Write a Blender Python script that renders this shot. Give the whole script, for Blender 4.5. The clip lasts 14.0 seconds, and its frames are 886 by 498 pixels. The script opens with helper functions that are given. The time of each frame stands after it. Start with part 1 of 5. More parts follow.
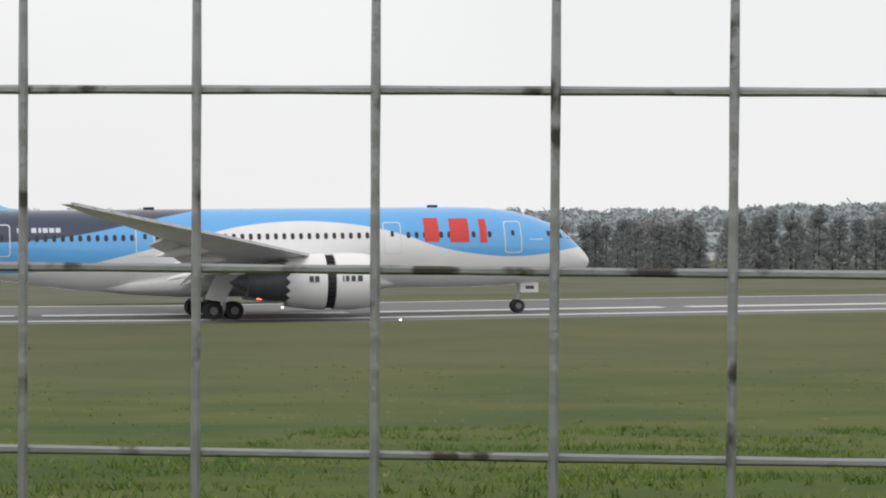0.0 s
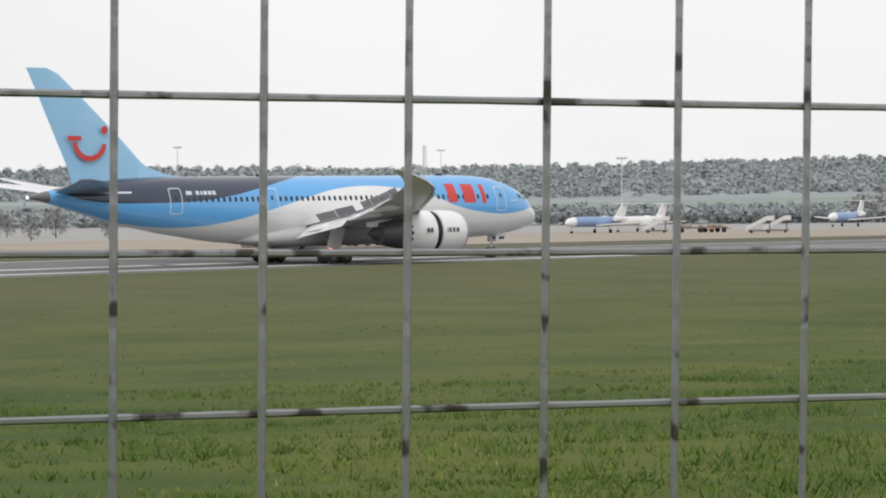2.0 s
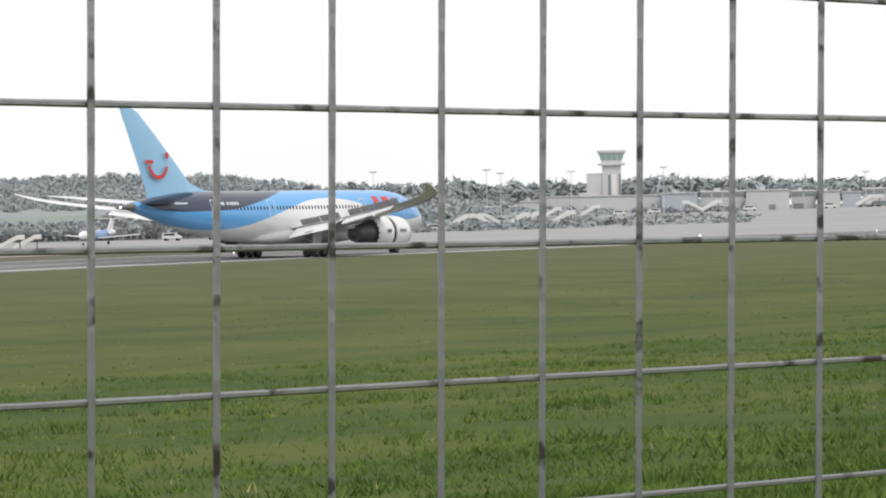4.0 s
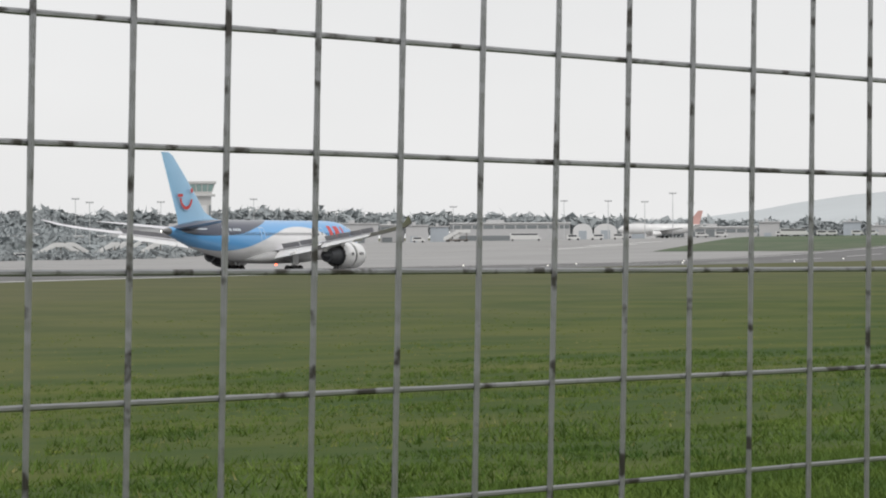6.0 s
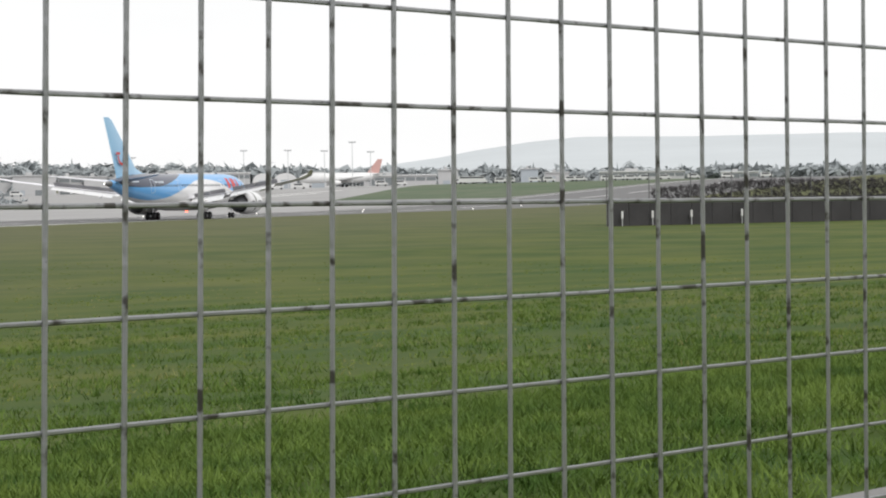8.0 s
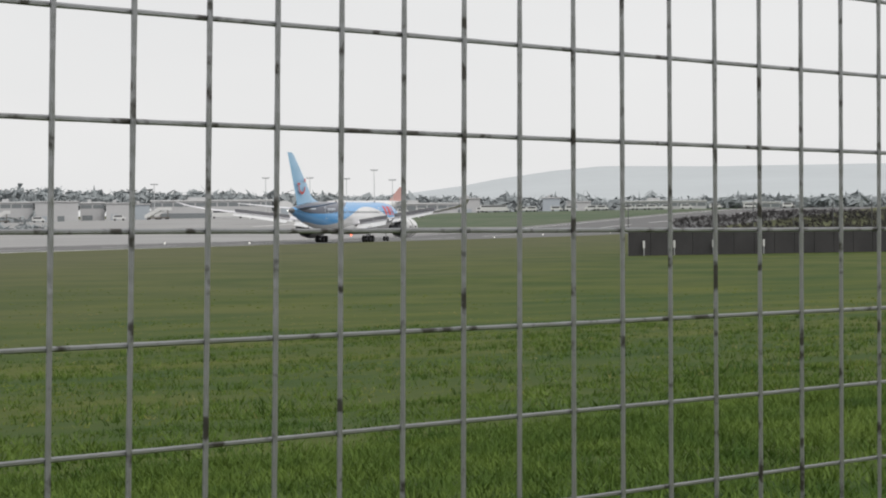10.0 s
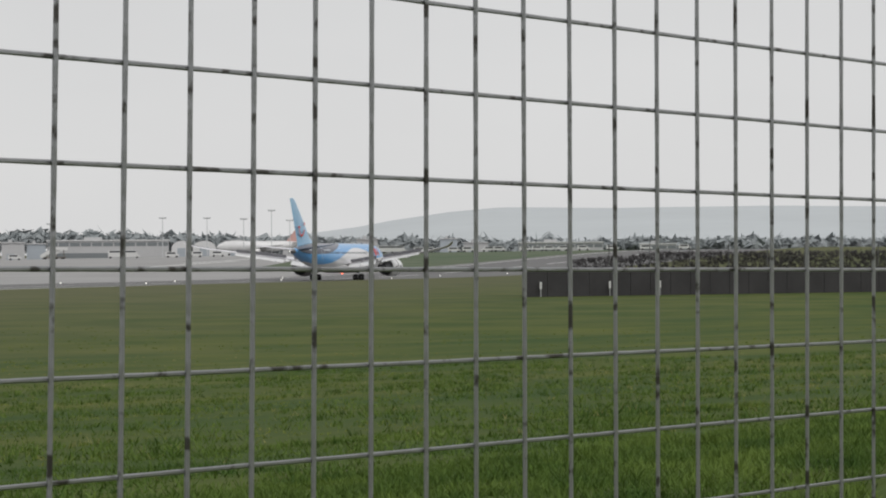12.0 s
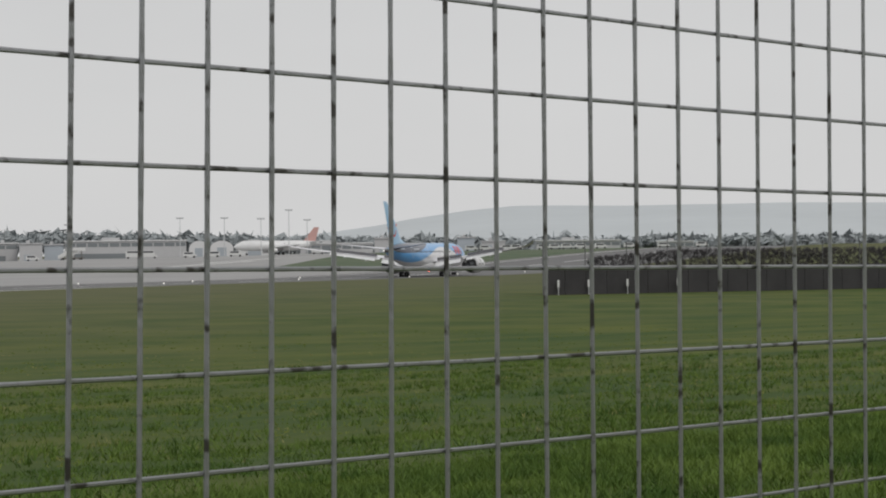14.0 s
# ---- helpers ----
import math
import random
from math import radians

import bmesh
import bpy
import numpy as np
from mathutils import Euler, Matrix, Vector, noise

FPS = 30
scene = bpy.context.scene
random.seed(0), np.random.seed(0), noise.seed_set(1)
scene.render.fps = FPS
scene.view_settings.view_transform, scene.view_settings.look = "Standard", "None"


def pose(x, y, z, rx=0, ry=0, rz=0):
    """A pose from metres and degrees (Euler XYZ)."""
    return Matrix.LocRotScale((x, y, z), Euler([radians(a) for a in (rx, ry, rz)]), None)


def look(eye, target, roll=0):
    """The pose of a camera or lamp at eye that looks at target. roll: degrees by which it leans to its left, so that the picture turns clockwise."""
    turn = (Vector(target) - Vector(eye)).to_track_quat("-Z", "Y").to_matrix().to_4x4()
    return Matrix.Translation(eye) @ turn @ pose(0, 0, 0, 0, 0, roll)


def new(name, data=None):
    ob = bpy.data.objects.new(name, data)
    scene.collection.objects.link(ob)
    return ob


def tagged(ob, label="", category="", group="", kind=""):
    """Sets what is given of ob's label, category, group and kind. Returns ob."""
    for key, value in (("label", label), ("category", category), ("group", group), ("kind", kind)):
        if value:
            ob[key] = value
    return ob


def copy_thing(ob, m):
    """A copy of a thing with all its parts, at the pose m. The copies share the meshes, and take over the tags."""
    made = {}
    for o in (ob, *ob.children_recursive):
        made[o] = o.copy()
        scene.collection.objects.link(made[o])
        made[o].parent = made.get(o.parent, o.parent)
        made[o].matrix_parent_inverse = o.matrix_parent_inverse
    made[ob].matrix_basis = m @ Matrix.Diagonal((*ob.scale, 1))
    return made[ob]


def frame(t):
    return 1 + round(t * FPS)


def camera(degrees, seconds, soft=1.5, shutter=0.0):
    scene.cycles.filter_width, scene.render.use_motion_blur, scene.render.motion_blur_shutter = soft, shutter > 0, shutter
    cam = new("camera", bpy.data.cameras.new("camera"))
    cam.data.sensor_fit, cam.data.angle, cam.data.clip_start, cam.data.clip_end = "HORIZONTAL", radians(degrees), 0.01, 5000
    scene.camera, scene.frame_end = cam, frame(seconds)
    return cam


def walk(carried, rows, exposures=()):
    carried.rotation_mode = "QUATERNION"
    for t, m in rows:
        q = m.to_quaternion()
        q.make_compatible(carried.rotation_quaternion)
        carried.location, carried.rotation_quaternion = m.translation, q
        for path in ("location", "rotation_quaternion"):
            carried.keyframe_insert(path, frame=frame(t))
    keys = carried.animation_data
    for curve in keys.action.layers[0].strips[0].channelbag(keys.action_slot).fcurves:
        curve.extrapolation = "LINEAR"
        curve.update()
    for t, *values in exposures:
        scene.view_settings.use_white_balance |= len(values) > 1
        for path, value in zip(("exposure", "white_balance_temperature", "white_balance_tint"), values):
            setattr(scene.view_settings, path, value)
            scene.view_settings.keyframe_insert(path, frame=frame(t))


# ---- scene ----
# Handheld behind the mesh fence: seconds, eye, heading, dip and lean in degrees.
cam = camera(18.333, 14.0, soft=2.0)
PATH = [
    (0, 0.2924, -0.7643, 6.0106, -5.458, 0.421, -0.005),
    (0.3, 0.3033, -0.7846, 6.0114, 0.052, 0.466, -0.109),
    (0.5, 0.3102, -0.7972, 6.0135, 3.043, 0.443, -0.533),
    (0.7, 0.3106, -0.8143, 6.0127, 5.627, 0.655, -0.762),
    (1, 0.3100, -0.8368, 6.0143, 9.815, 0.698, -0.625),
    (1.3, 0.3412, -0.8431, 6.0156, 14.759, 0.418, -0.738),
    (1.5, 0.3700, -0.8473, 6.0138, 17.266, 0.660, -0.670),
    (2, 0.3745, -0.8439, 6.0114, 21.859, 0.995, -0.437),
    (2.2, 0.3946, -0.8420, 6.0115, 24.378, 0.821, -0.347),
    (4.3, 0.3739, -0.8170, 6.0025, 38.065, 1.050, -0.744),
    (4.5, 0.3784, -0.8168, 6.0012, 38.306, 1.338, -0.250),
    (5, 0.3906, -0.8221, 6.0014, 40.889, 1.175, -0.539),
    (5.5, 0.3971, -0.8331, 6.0047, 43.037, 0.596, -0.865),
    (6, 0.4012, -0.8485, 6.0049, 45.963, 0.254, -0.237),
    (6.5, 0.4071, -0.8592, 6.0019, 46.792, 0.854, -0.496),
    (7, 0.4148, -0.8683, 6.0011, 48.567, 0.710, -0.450),
    (7.5, 0.4239, -0.8759, 6.0010, 49.847, 0.725, -0.700),
    (8, 0.4398, -0.8809, 5.9970, 52.610, 1.369, -0.860),
    (8.2, 0.4435, -0.8807, 5.9979, 52.704, 1.460, -0.949),
    (10.3, 0.4500, -0.8810, 5.9959, 52.191, 0.705, -0.425),
    (10.5, 0.4498, -0.8848, 5.9953, 52.791, 1.018, -0.498),
    (11, 0.4521, -0.8973, 5.9975, 53.441, 0.129, -0.227),
    (11.5, 0.4562, -0.9054, 5.9966, 53.817, 0.298, -0.230),
    (12, 0.4604, -0.9041, 5.9955, 54.316, -0.065, -0.327),
    (12.5, 0.4614, -0.8988, 5.9950, 54.237, -0.076, -0.436),
    (13, 0.4639, -0.8922, 5.9946, 53.618, 0.359, -0.338),
    (13.5, 0.4701, -0.8963, 5.9969, 54.055, -0.081, -0.609),
    (14, 0.4712, -0.8943, 5.9956, 53.954, -0.040, -0.636),
]
walk(cam, [(t, pose(x, y, z, 0, 0, -yaw) @ pose(0, 0, 0, 90 - dip) @ pose(0, 0, 0, 0, 0, lean)) for t, x, y, z, yaw, dip, lean in PATH],
     exposures=[(0, 0.0), (1.0, -0.03), (2.2, 0.02), (4.3, 0.18), (5.0, 0.17), (5.5, 0.12), (6.0, -0.12), (6.5, 0.0), (7.5, 0.08), (8.2, 0.17), (10.3, -0.2), (11, -0.24), (11.5, -0.33), (12.5, -0.45), (14, -0.52)])

# ---- overcast sky and one soft sun ----
world = bpy.data.worlds.new("world")
scene.world = world
world.use_nodes = True
wt = world.node_tree
bg = wt.nodes["Background"]
sky = wt.nodes.new("ShaderNodeTexSky")
sky.sky_type, sky.sun_disc = 'NISHITA', False
sky.sun_elevation, sky.sun_rotation = radians(40), radians(200)
dim = wt.nodes.new("ShaderNodeMix")
dim.data_type, dim.blend_type = 'RGBA', 'MULTIPLY'
dim.inputs[0].default_value = 1.0
dim.inputs[7].default_value = (0.1, 0.1, 0.1, 1)
wt.links.new(sky.outputs[0], dim.inputs[6])
wcoord = wt.nodes.new("ShaderNodeTexCoord")
wmap = wt.nodes.new("ShaderNodeMapping")
wmap.inputs["Scale"].default_value = (1.0, 1.0, 3.0)
wt.links.new(wcoord.outputs["Generated"], wmap.inputs[0])
cloud = wt.nodes.new("ShaderNodeTexNoise")
cloud.inputs["Scale"].default_value, cloud.inputs["Detail"].default_value = 2.2, 5.0
wt.links.new(wmap.outputs[0], cloud.inputs["Vector"])
cover = wt.nodes.new("ShaderNodeValToRGB")
cover.color_ramp.elements[0].position, cover.color_ramp.elements[1].position = 0.3, 0.75
cover.color_ramp.elements[0].color = (0.855, 0.855, 0.86, 1)
cover.color_ramp.elements[1].color = (0.985, 0.985, 0.985, 1)
wt.links.new(cloud.outputs[0], cover.inputs[0])
veil = wt.nodes.new("ShaderNodeMix")
veil.data_type = 'RGBA'
veil.inputs[0].default_value = 0.97
wt.links.new(dim.outputs[2], veil.inputs[6])
wt.links.new(cover.outputs[0], veil.inputs[7])
wt.links.new(veil.outputs[2], bg.inputs[0])
bg.inputs[1].default_value = 1.0
sun = new("sun", bpy.data.lights.new("sun", "SUN"))
sun.data.energy, sun.data.angle, sun.data.color = 1.1, radians(30), (1.0, 0.97, 0.93)
sun.matrix_basis = look((0, 0, 0), (0.25, 0.7, -0.75))


# ---- materials ----
def mat(name, color, rough=0.6, metal=0.0, vary=0.15, scale=3.0, fine=40.0, bump=0.0, second=None, spec=0.5, coord="Object"):
    m = bpy.data.materials.new(name)
    m.use_nodes = True
    nt, bs = m.node_tree, m.node_tree.nodes["Principled BSDF"]
    bs.inputs["Roughness"].default_value, bs.inputs["Metallic"].default_value = rough, metal
    bs.inputs["Specular IOR Level"].default_value = spec
    tc = nt.nodes.new("ShaderNodeTexCoord")
    n1, n2 = nt.nodes.new("ShaderNodeTexNoise"), nt.nodes.new("ShaderNodeTexNoise")
    for n, s in ((n1, scale), (n2, fine)):
        n.inputs["Scale"].default_value, n.inputs["Detail"].default_value = s, 4.0
        nt.links.new(tc.outputs[coord], n.inputs["Vector"])
    ramp = nt.nodes.new("ShaderNodeValToRGB")
    a = second or tuple(c * (1 - vary) for c in color)
    ramp.color_ramp.elements[0].position, ramp.color_ramp.elements[1].position = 0.35, 0.65
    ramp.color_ramp.elements[0].color, ramp.color_ramp.elements[1].color = (*a, 1), (*color, 1)
    nt.links.new(n1.outputs[0], ramp.inputs[0])
    mul = nt.nodes.new("ShaderNodeMapRange")
    mul.inputs[3].default_value, mul.inputs[4].default_value = 1 - vary, 1 + vary
    nt.links.new(n2.outputs[0], mul.inputs[0])
    mix = nt.nodes.new("ShaderNodeVectorMath")
    mix.operation = 'SCALE'
    nt.links.new(ramp.outputs[0], mix.inputs[0])
    nt.links.new(mul.outputs[0], mix.inputs[3])
    nt.links.new(mix.outputs[0], bs.inputs["Base Color"])
    if bump:
        b = nt.nodes.new("ShaderNodeBump")
        b.inputs["Strength"].default_value, b.inputs["Distance"].default_value = bump, 0.02
        nt.links.new(n2.outputs[0], b.inputs["Height"])
        nt.links.new(b.outputs[0], bs.inputs["Normal"])
    return m


def glow(name, color, power):
    m = mat(name, color, 0.3)
    bs = m.node_tree.nodes["Principled BSDF"]
    bs.inputs["Emission Color"].default_value, bs.inputs["Emission Strength"].default_value = (*color, 1), power
    return m


# ---- mesh helpers ----
def mesh_of(name, bm, material, smooth=False):
    bmesh.ops.recalc_face_normals(bm, faces=bm.faces)
    me = bpy.data.meshes.new(name)
    bm.to_mesh(me)
    bm.free()
    for m in (material if isinstance(material, (list, tuple)) else [material]):
        me.materials.append(m)
    if smooth:
        me.shade_smooth()
        me.set_sharp_from_angle(angle=radians(40))
    return me


def part(name, bm, material, parent=None, label="", smooth=False):
    ob = new(name, mesh_of(name, bm, material, smooth))
    ob.parent = parent
    return tagged(ob, label)


def root(name, label, category, m=None, group="", kind=""):
    ob = new(name)
    ob.empty_display_size = 0.5
    if m is not None:
        ob.matrix_basis = m
    return tagged(ob, label, category, group, kind)


def add_box(bm, x0, x1, y0, y1, z0, z1, m=None, bevel=0.0):
    r = bmesh.ops.create_cube(bm, size=1)
    for v in r["verts"]:
        v.co = Vector(((x0 + x1) / 2 + v.co.x * (x1 - x0), (y0 + y1) / 2 + v.co.y * (y1 - y0), (z0 + z1) / 2 + v.co.z * (z1 - z0)))
    if bevel:
        es = list({e for v in r["verts"] for e in v.link_edges})
        out = bmesh.ops.bevel(bm, geom=es, offset=bevel, segments=1, affect='EDGES')
        vs = list({v for f in out["faces"] for v in f.verts} | {v for v in r["verts"] if v.is_valid})
    else:
        vs = r["verts"]
    if m is not None:
        for v in vs:
            v.co = m @ v.co
    return bm


def box(*a, **k):
    return add_box(bmesh.new(), *a, **k)


def add_rod(bm, a, b, r0, r1=None, n=8):
    a, b = Vector(a), Vector(b)
    m = Matrix.Translation((a + b) / 2) @ (b - a).to_track_quat("Z", "Y").to_matrix().to_4x4()
    bmesh.ops.create_cone(bm, cap_ends=True, segments=n, radius1=r0, radius2=r0 if r1 is None else r1, depth=(b - a).length, matrix=m)
    return bm


def rod(*a, **k):
    return add_rod(bmesh.new(), *a, **k)


def add_loft(bm, rings, caps=True):
    vs = [[bm.verts.new(p) for p in ring] for ring in rings]
    n = len(vs[0])
    for a, b in zip(vs, vs[1:]):
        for i in range(n):
            bm.faces.new((a[i], a[(i + 1) % n], b[(i + 1) % n], b[i]))
    if caps:
        bm.faces.new(vs[0][::-1])
        bm.faces.new(vs[-1])
    return bm


def loft(rings, caps=True):
    return add_loft(bmesh.new(), rings, caps)


def lathe_x(profile, cy, cz, n=40, caps=False):
    return loft([[Vector((x, cy + r * math.cos(2 * math.pi * i / n), cz + r * math.sin(2 * math.pi * i / n))) for i in range(n)] for x, r in profile], caps)


def lerp_table(table, q):
    for (a, *va), (b, *vb) in zip(table, table[1:]):
        if q <= b:
            k = (q - a) / (b - a)
            k = min(max(k, 0), 1)
            return [u + (w - u) * k for u, w in zip(va, vb)]
    return list(table[-1][1:])


# ---- the lie of the land: runway axis, gentle hump, slope up to the fence ----
HEADING = radians(18.28)
HX, HY, ORIGIN_Y = math.cos(HEADING), math.sin(HEADING), 207.86


def along(s, l, z=0.0):
    return Vector((s * HX - l * HY, ORIGIN_Y + s * HY + l * HX, z))


def hump(s):
    u = min(max((s - 11) / 300, -0.15), 1.9)
    return -0.009 + 2.597 * u - 2.715 * u * u + 0.7016 * u ** 3


FAR_LAND = [(-180, -0.5), (-30, -0.5), (30, -0.4), (39, 1.0), (42, 3.0), (44, 3.4), (48, 4.5), (52, 5.4), (57, 6.2), (66, 7.0), (180, 7.0)]


def ground_z(x, y):
    s, l = x * HX + (y - ORIGIN_Y) * HY, -x * HY + (y - ORIGIN_Y) * HX
    z = hump(s) - min(0.0045 * max(0, l - 45), 1.6)
    d = math.hypot(x, y)
    az = math.degrees(math.atan2(x, y))
    if y > -50 and d > 600:
        w = min((d - 600) / 450, 1)
        z += (lerp_table(FAR_LAND, az)[0] - z) * w * w * (3 - 2 * w)
    v = min(max((y - 9) / 110, 0), 1)
    near = (1 - v) ** 1.7 if y < 120 else 0.0
    return z * (1 - near) + 4.3 * near


def polar(az, d):
    return d * math.sin(radians(az)), d * math.cos(radians(az))


# ---- ground, runway, taxiways ----
def ground_material(name, cols, scales, dry=None):
    """Turf: three noises at tuft, patch and field size, with a fine bump."""
    m = bpy.data.materials.new(name)
    m.use_nodes = True
    nt, bs = m.node_tree, m.node_tree.nodes["Principled BSDF"]
    bs.inputs["Roughness"].default_value, bs.inputs["Specular IOR Level"].default_value = 0.9, 0.15
    tc = nt.nodes.new("ShaderNodeTexCoord")
    prev = None
    for k, (s, (c0, c1)) in enumerate(zip(scales, cols)):
        n = nt.nodes.new("ShaderNodeTexNoise")
        n.inputs["Scale"].default_value, n.inputs["Detail"].default_value = s, 5.0
        nt.links.new(tc.outputs["Object"], n.inputs["Vector"])
        r = nt.nodes.new("ShaderNodeValToRGB")
        r.color_ramp.elements[0].position, r.color_ramp.elements[1].position = 0.39, 0.61
        r.color_ramp.elements[0].color, r.color_ramp.elements[1].color = (*c0, 1), (*c1, 1)
        nt.links.new(n.outputs[0], r.inputs[0])
        if prev is None:
            prev = r.outputs[0]
        else:
            x = nt.nodes.new("ShaderNodeMix")
            x.data_type, x.inputs[0].default_value = 'RGBA', 0.5
            nt.links.new(prev, x.inputs[6])
            nt.links.new(r.outputs[0], x.inputs[7])
            prev = x.outputs[2]
        last = n
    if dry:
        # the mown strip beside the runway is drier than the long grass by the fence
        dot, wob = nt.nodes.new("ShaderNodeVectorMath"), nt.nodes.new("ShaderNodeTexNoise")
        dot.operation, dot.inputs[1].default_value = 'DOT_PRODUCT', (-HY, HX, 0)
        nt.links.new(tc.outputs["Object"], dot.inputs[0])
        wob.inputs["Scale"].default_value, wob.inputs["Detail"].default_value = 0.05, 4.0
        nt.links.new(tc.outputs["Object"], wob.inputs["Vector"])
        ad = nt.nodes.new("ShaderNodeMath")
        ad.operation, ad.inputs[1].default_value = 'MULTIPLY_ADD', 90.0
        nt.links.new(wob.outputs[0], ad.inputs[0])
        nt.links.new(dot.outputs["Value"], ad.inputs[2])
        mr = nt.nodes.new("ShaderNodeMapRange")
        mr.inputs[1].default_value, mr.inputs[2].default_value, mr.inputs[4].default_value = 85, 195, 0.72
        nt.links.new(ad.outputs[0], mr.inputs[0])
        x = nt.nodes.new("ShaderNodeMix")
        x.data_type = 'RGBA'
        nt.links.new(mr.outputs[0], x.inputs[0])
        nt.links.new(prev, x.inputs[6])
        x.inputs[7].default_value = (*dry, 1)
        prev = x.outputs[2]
    nt.links.new(prev, bs.inputs["Base Color"])
    b = nt.nodes.new("ShaderNodeBump")
    b.inputs["Strength"].default_value, b.inputs["Distance"].default_value = 0.7, 0.14
    nt.links.new(last.outputs[0], b.inputs["Height"])
    nt.links.new(b.outputs[0], bs.inputs["Normal"])
    return m


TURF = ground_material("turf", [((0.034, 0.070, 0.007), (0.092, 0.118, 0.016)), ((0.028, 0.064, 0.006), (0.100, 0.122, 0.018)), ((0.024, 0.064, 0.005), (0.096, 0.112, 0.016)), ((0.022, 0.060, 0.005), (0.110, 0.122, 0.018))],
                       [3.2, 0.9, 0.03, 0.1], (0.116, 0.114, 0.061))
ASPHALT = mat("runway_asphalt", (0.17, 0.168, 0.168), 0.85, vary=0.12, scale=0.05, fine=3.0, spec=0.3)
APRON = mat("apron_concrete", (0.37, 0.365, 0.36), 0.9, vary=0.1, scale=0.03, fine=1.0, spec=0.2)
PATH_TAR = mat("old_tarmac", (0.22, 0.215, 0.21), 0.9, vary=0.15, scale=0.8, fine=30, bump=0.3)
PAINT_WHITE = mat("road_paint", (0.72, 0.72, 0.7), 0.7, vary=0.12, scale=0.4, fine=6)
EARTH = mat("bare_earth", (0.37, 0.315, 0.255), 0.95, vary=0.15, scale=0.05, fine=2.0)
FARTURF = ground_material("far_turf", [((0.10, 0.108, 0.068), (0.13, 0.13, 0.088)), ((0.09, 0.10, 0.06), (0.14, 0.138, 0.098))], [0.01, 0.1])


def strip(name, s0, s1, l0, l1, lift, material, step=12.0, zf=None, label="", category="", kind="structure"):
    """A band of paving or paint that follows the land, along the runway's axis."""
    bm = bmesh.new()
    ns, nl = max(1, int((s1 - s0) / step)), max(1, int((l1 - l0) / 25))
    grid = []
    for i in range(ns + 1):
        rowv = []
        for j in range(nl + 1):
            p = along(s0 + (s1 - s0) * i / ns, l0 + (l1 - l0) * j / nl)
            rowv.append(bm.verts.new((p.x, p.y, ground_z(p.x, p.y) + lift)))
        grid.append(rowv)
    for i in range(ns):
        for j in range(nl):
            bm.faces.new((grid[i][j], grid[i + 1][j], grid[i + 1][j + 1], grid[i][j + 1]))
    ob = new(name, mesh_of(name, bm, material, True))
    return tagged(ob, label, category, kind=kind)


def axis(fine0, fine1, step, far):
    a = list(np.arange(fine0, fine1 + 0.01, step))
    out, q, d = [], fine1, step
    while q < far:
        d *= 1.35
        q += d
        out.append(q)
    lo, q, d = [], fine0, step
    while q > -far:
        d *= 1.35
        q -= d
        lo.append(q)
    return lo[::-1] + a + out


def ground():
    xs, ys = axis(-60, 700, 10.0, 4600), axis(-8, 130, 3.0, 4600)
    ys = [y for y in ys if y < 135] + list(np.arange(140, 700, 10.0)) + [y for y in axis(0, 700, 10.0, 4600) if y > 700]
    ys = sorted(set(round(y, 2) for y in ys if y > -600))
    vs = [(x, y, ground_z(x, y)) for y in ys for x in xs]
    n = len(xs)
    fs = [(j * n + i, j * n + i + 1, (j + 1) * n + i + 1, (j + 1) * n + i) for j in range(len(ys) - 1) for i in range(n - 1)]
    me = bpy.data.meshes.new("ground")
    me.from_pydata(vs, [], fs)
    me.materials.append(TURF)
    me.shade_smooth()
    tagged(new("ground", me), "rough green airfield grass sloping down to the runway", "grass", kind="structure")


ground()
strip("runway", -900, 1500, -22.5, 34, 0.02, ASPHALT, label="grey asphalt runway with white edge lines", category="runway")
strip("runway_edge_line", -900, 430, -6.6, -4.6, 0.035, PAINT_WHITE, label="white painted runway edge line", category="marking")
strip("runway_edge_line", -900, 1500, 30.5, 31.5, 0.035, PAINT_WHITE, label="white painted runway edge line", category="marking")
for k in range(-10, 6):
    strip("touchdown_stripe", k * 25.0 - 24.0, k * 25.0 - 1.0, 5.4, 8.2, 0.035, PAINT_WHITE, label="broad white painted touchdown stripe", category="marking")
for k in range(3, 40):
    strip("centre_line_dash", k * 50.0, k * 50.0 + 30, 9.6, 10.5, 0.035, PAINT_WHITE, label="white painted runway centre line dash", category="marking")
strip("far_verge", -900, 105, 36, 330, 0.015, FARTURF, 30, label="dark dull grass beyond the runway", category="grass")
strip("far_verge", 105, 360, 36, 58, 0.03, FARTURF, 20, label="narrow dark grass strip beyond the runway", category="grass")
strip("apron", 120, 1400, 150, 620, 0.06, APRON, 30, label="pale grey concrete aircraft apron", category="apron")
strip("taxiway", 330, 1500, 34, 150, 0.05, APRON, 30, label="pale grey concrete taxiway beside the runway", category="taxiway")
strip("earth_bank", 105, 330, 58, 170, 0.07, EARTH, 20, label="bare pale brown earth strip behind the runway", category="earth")


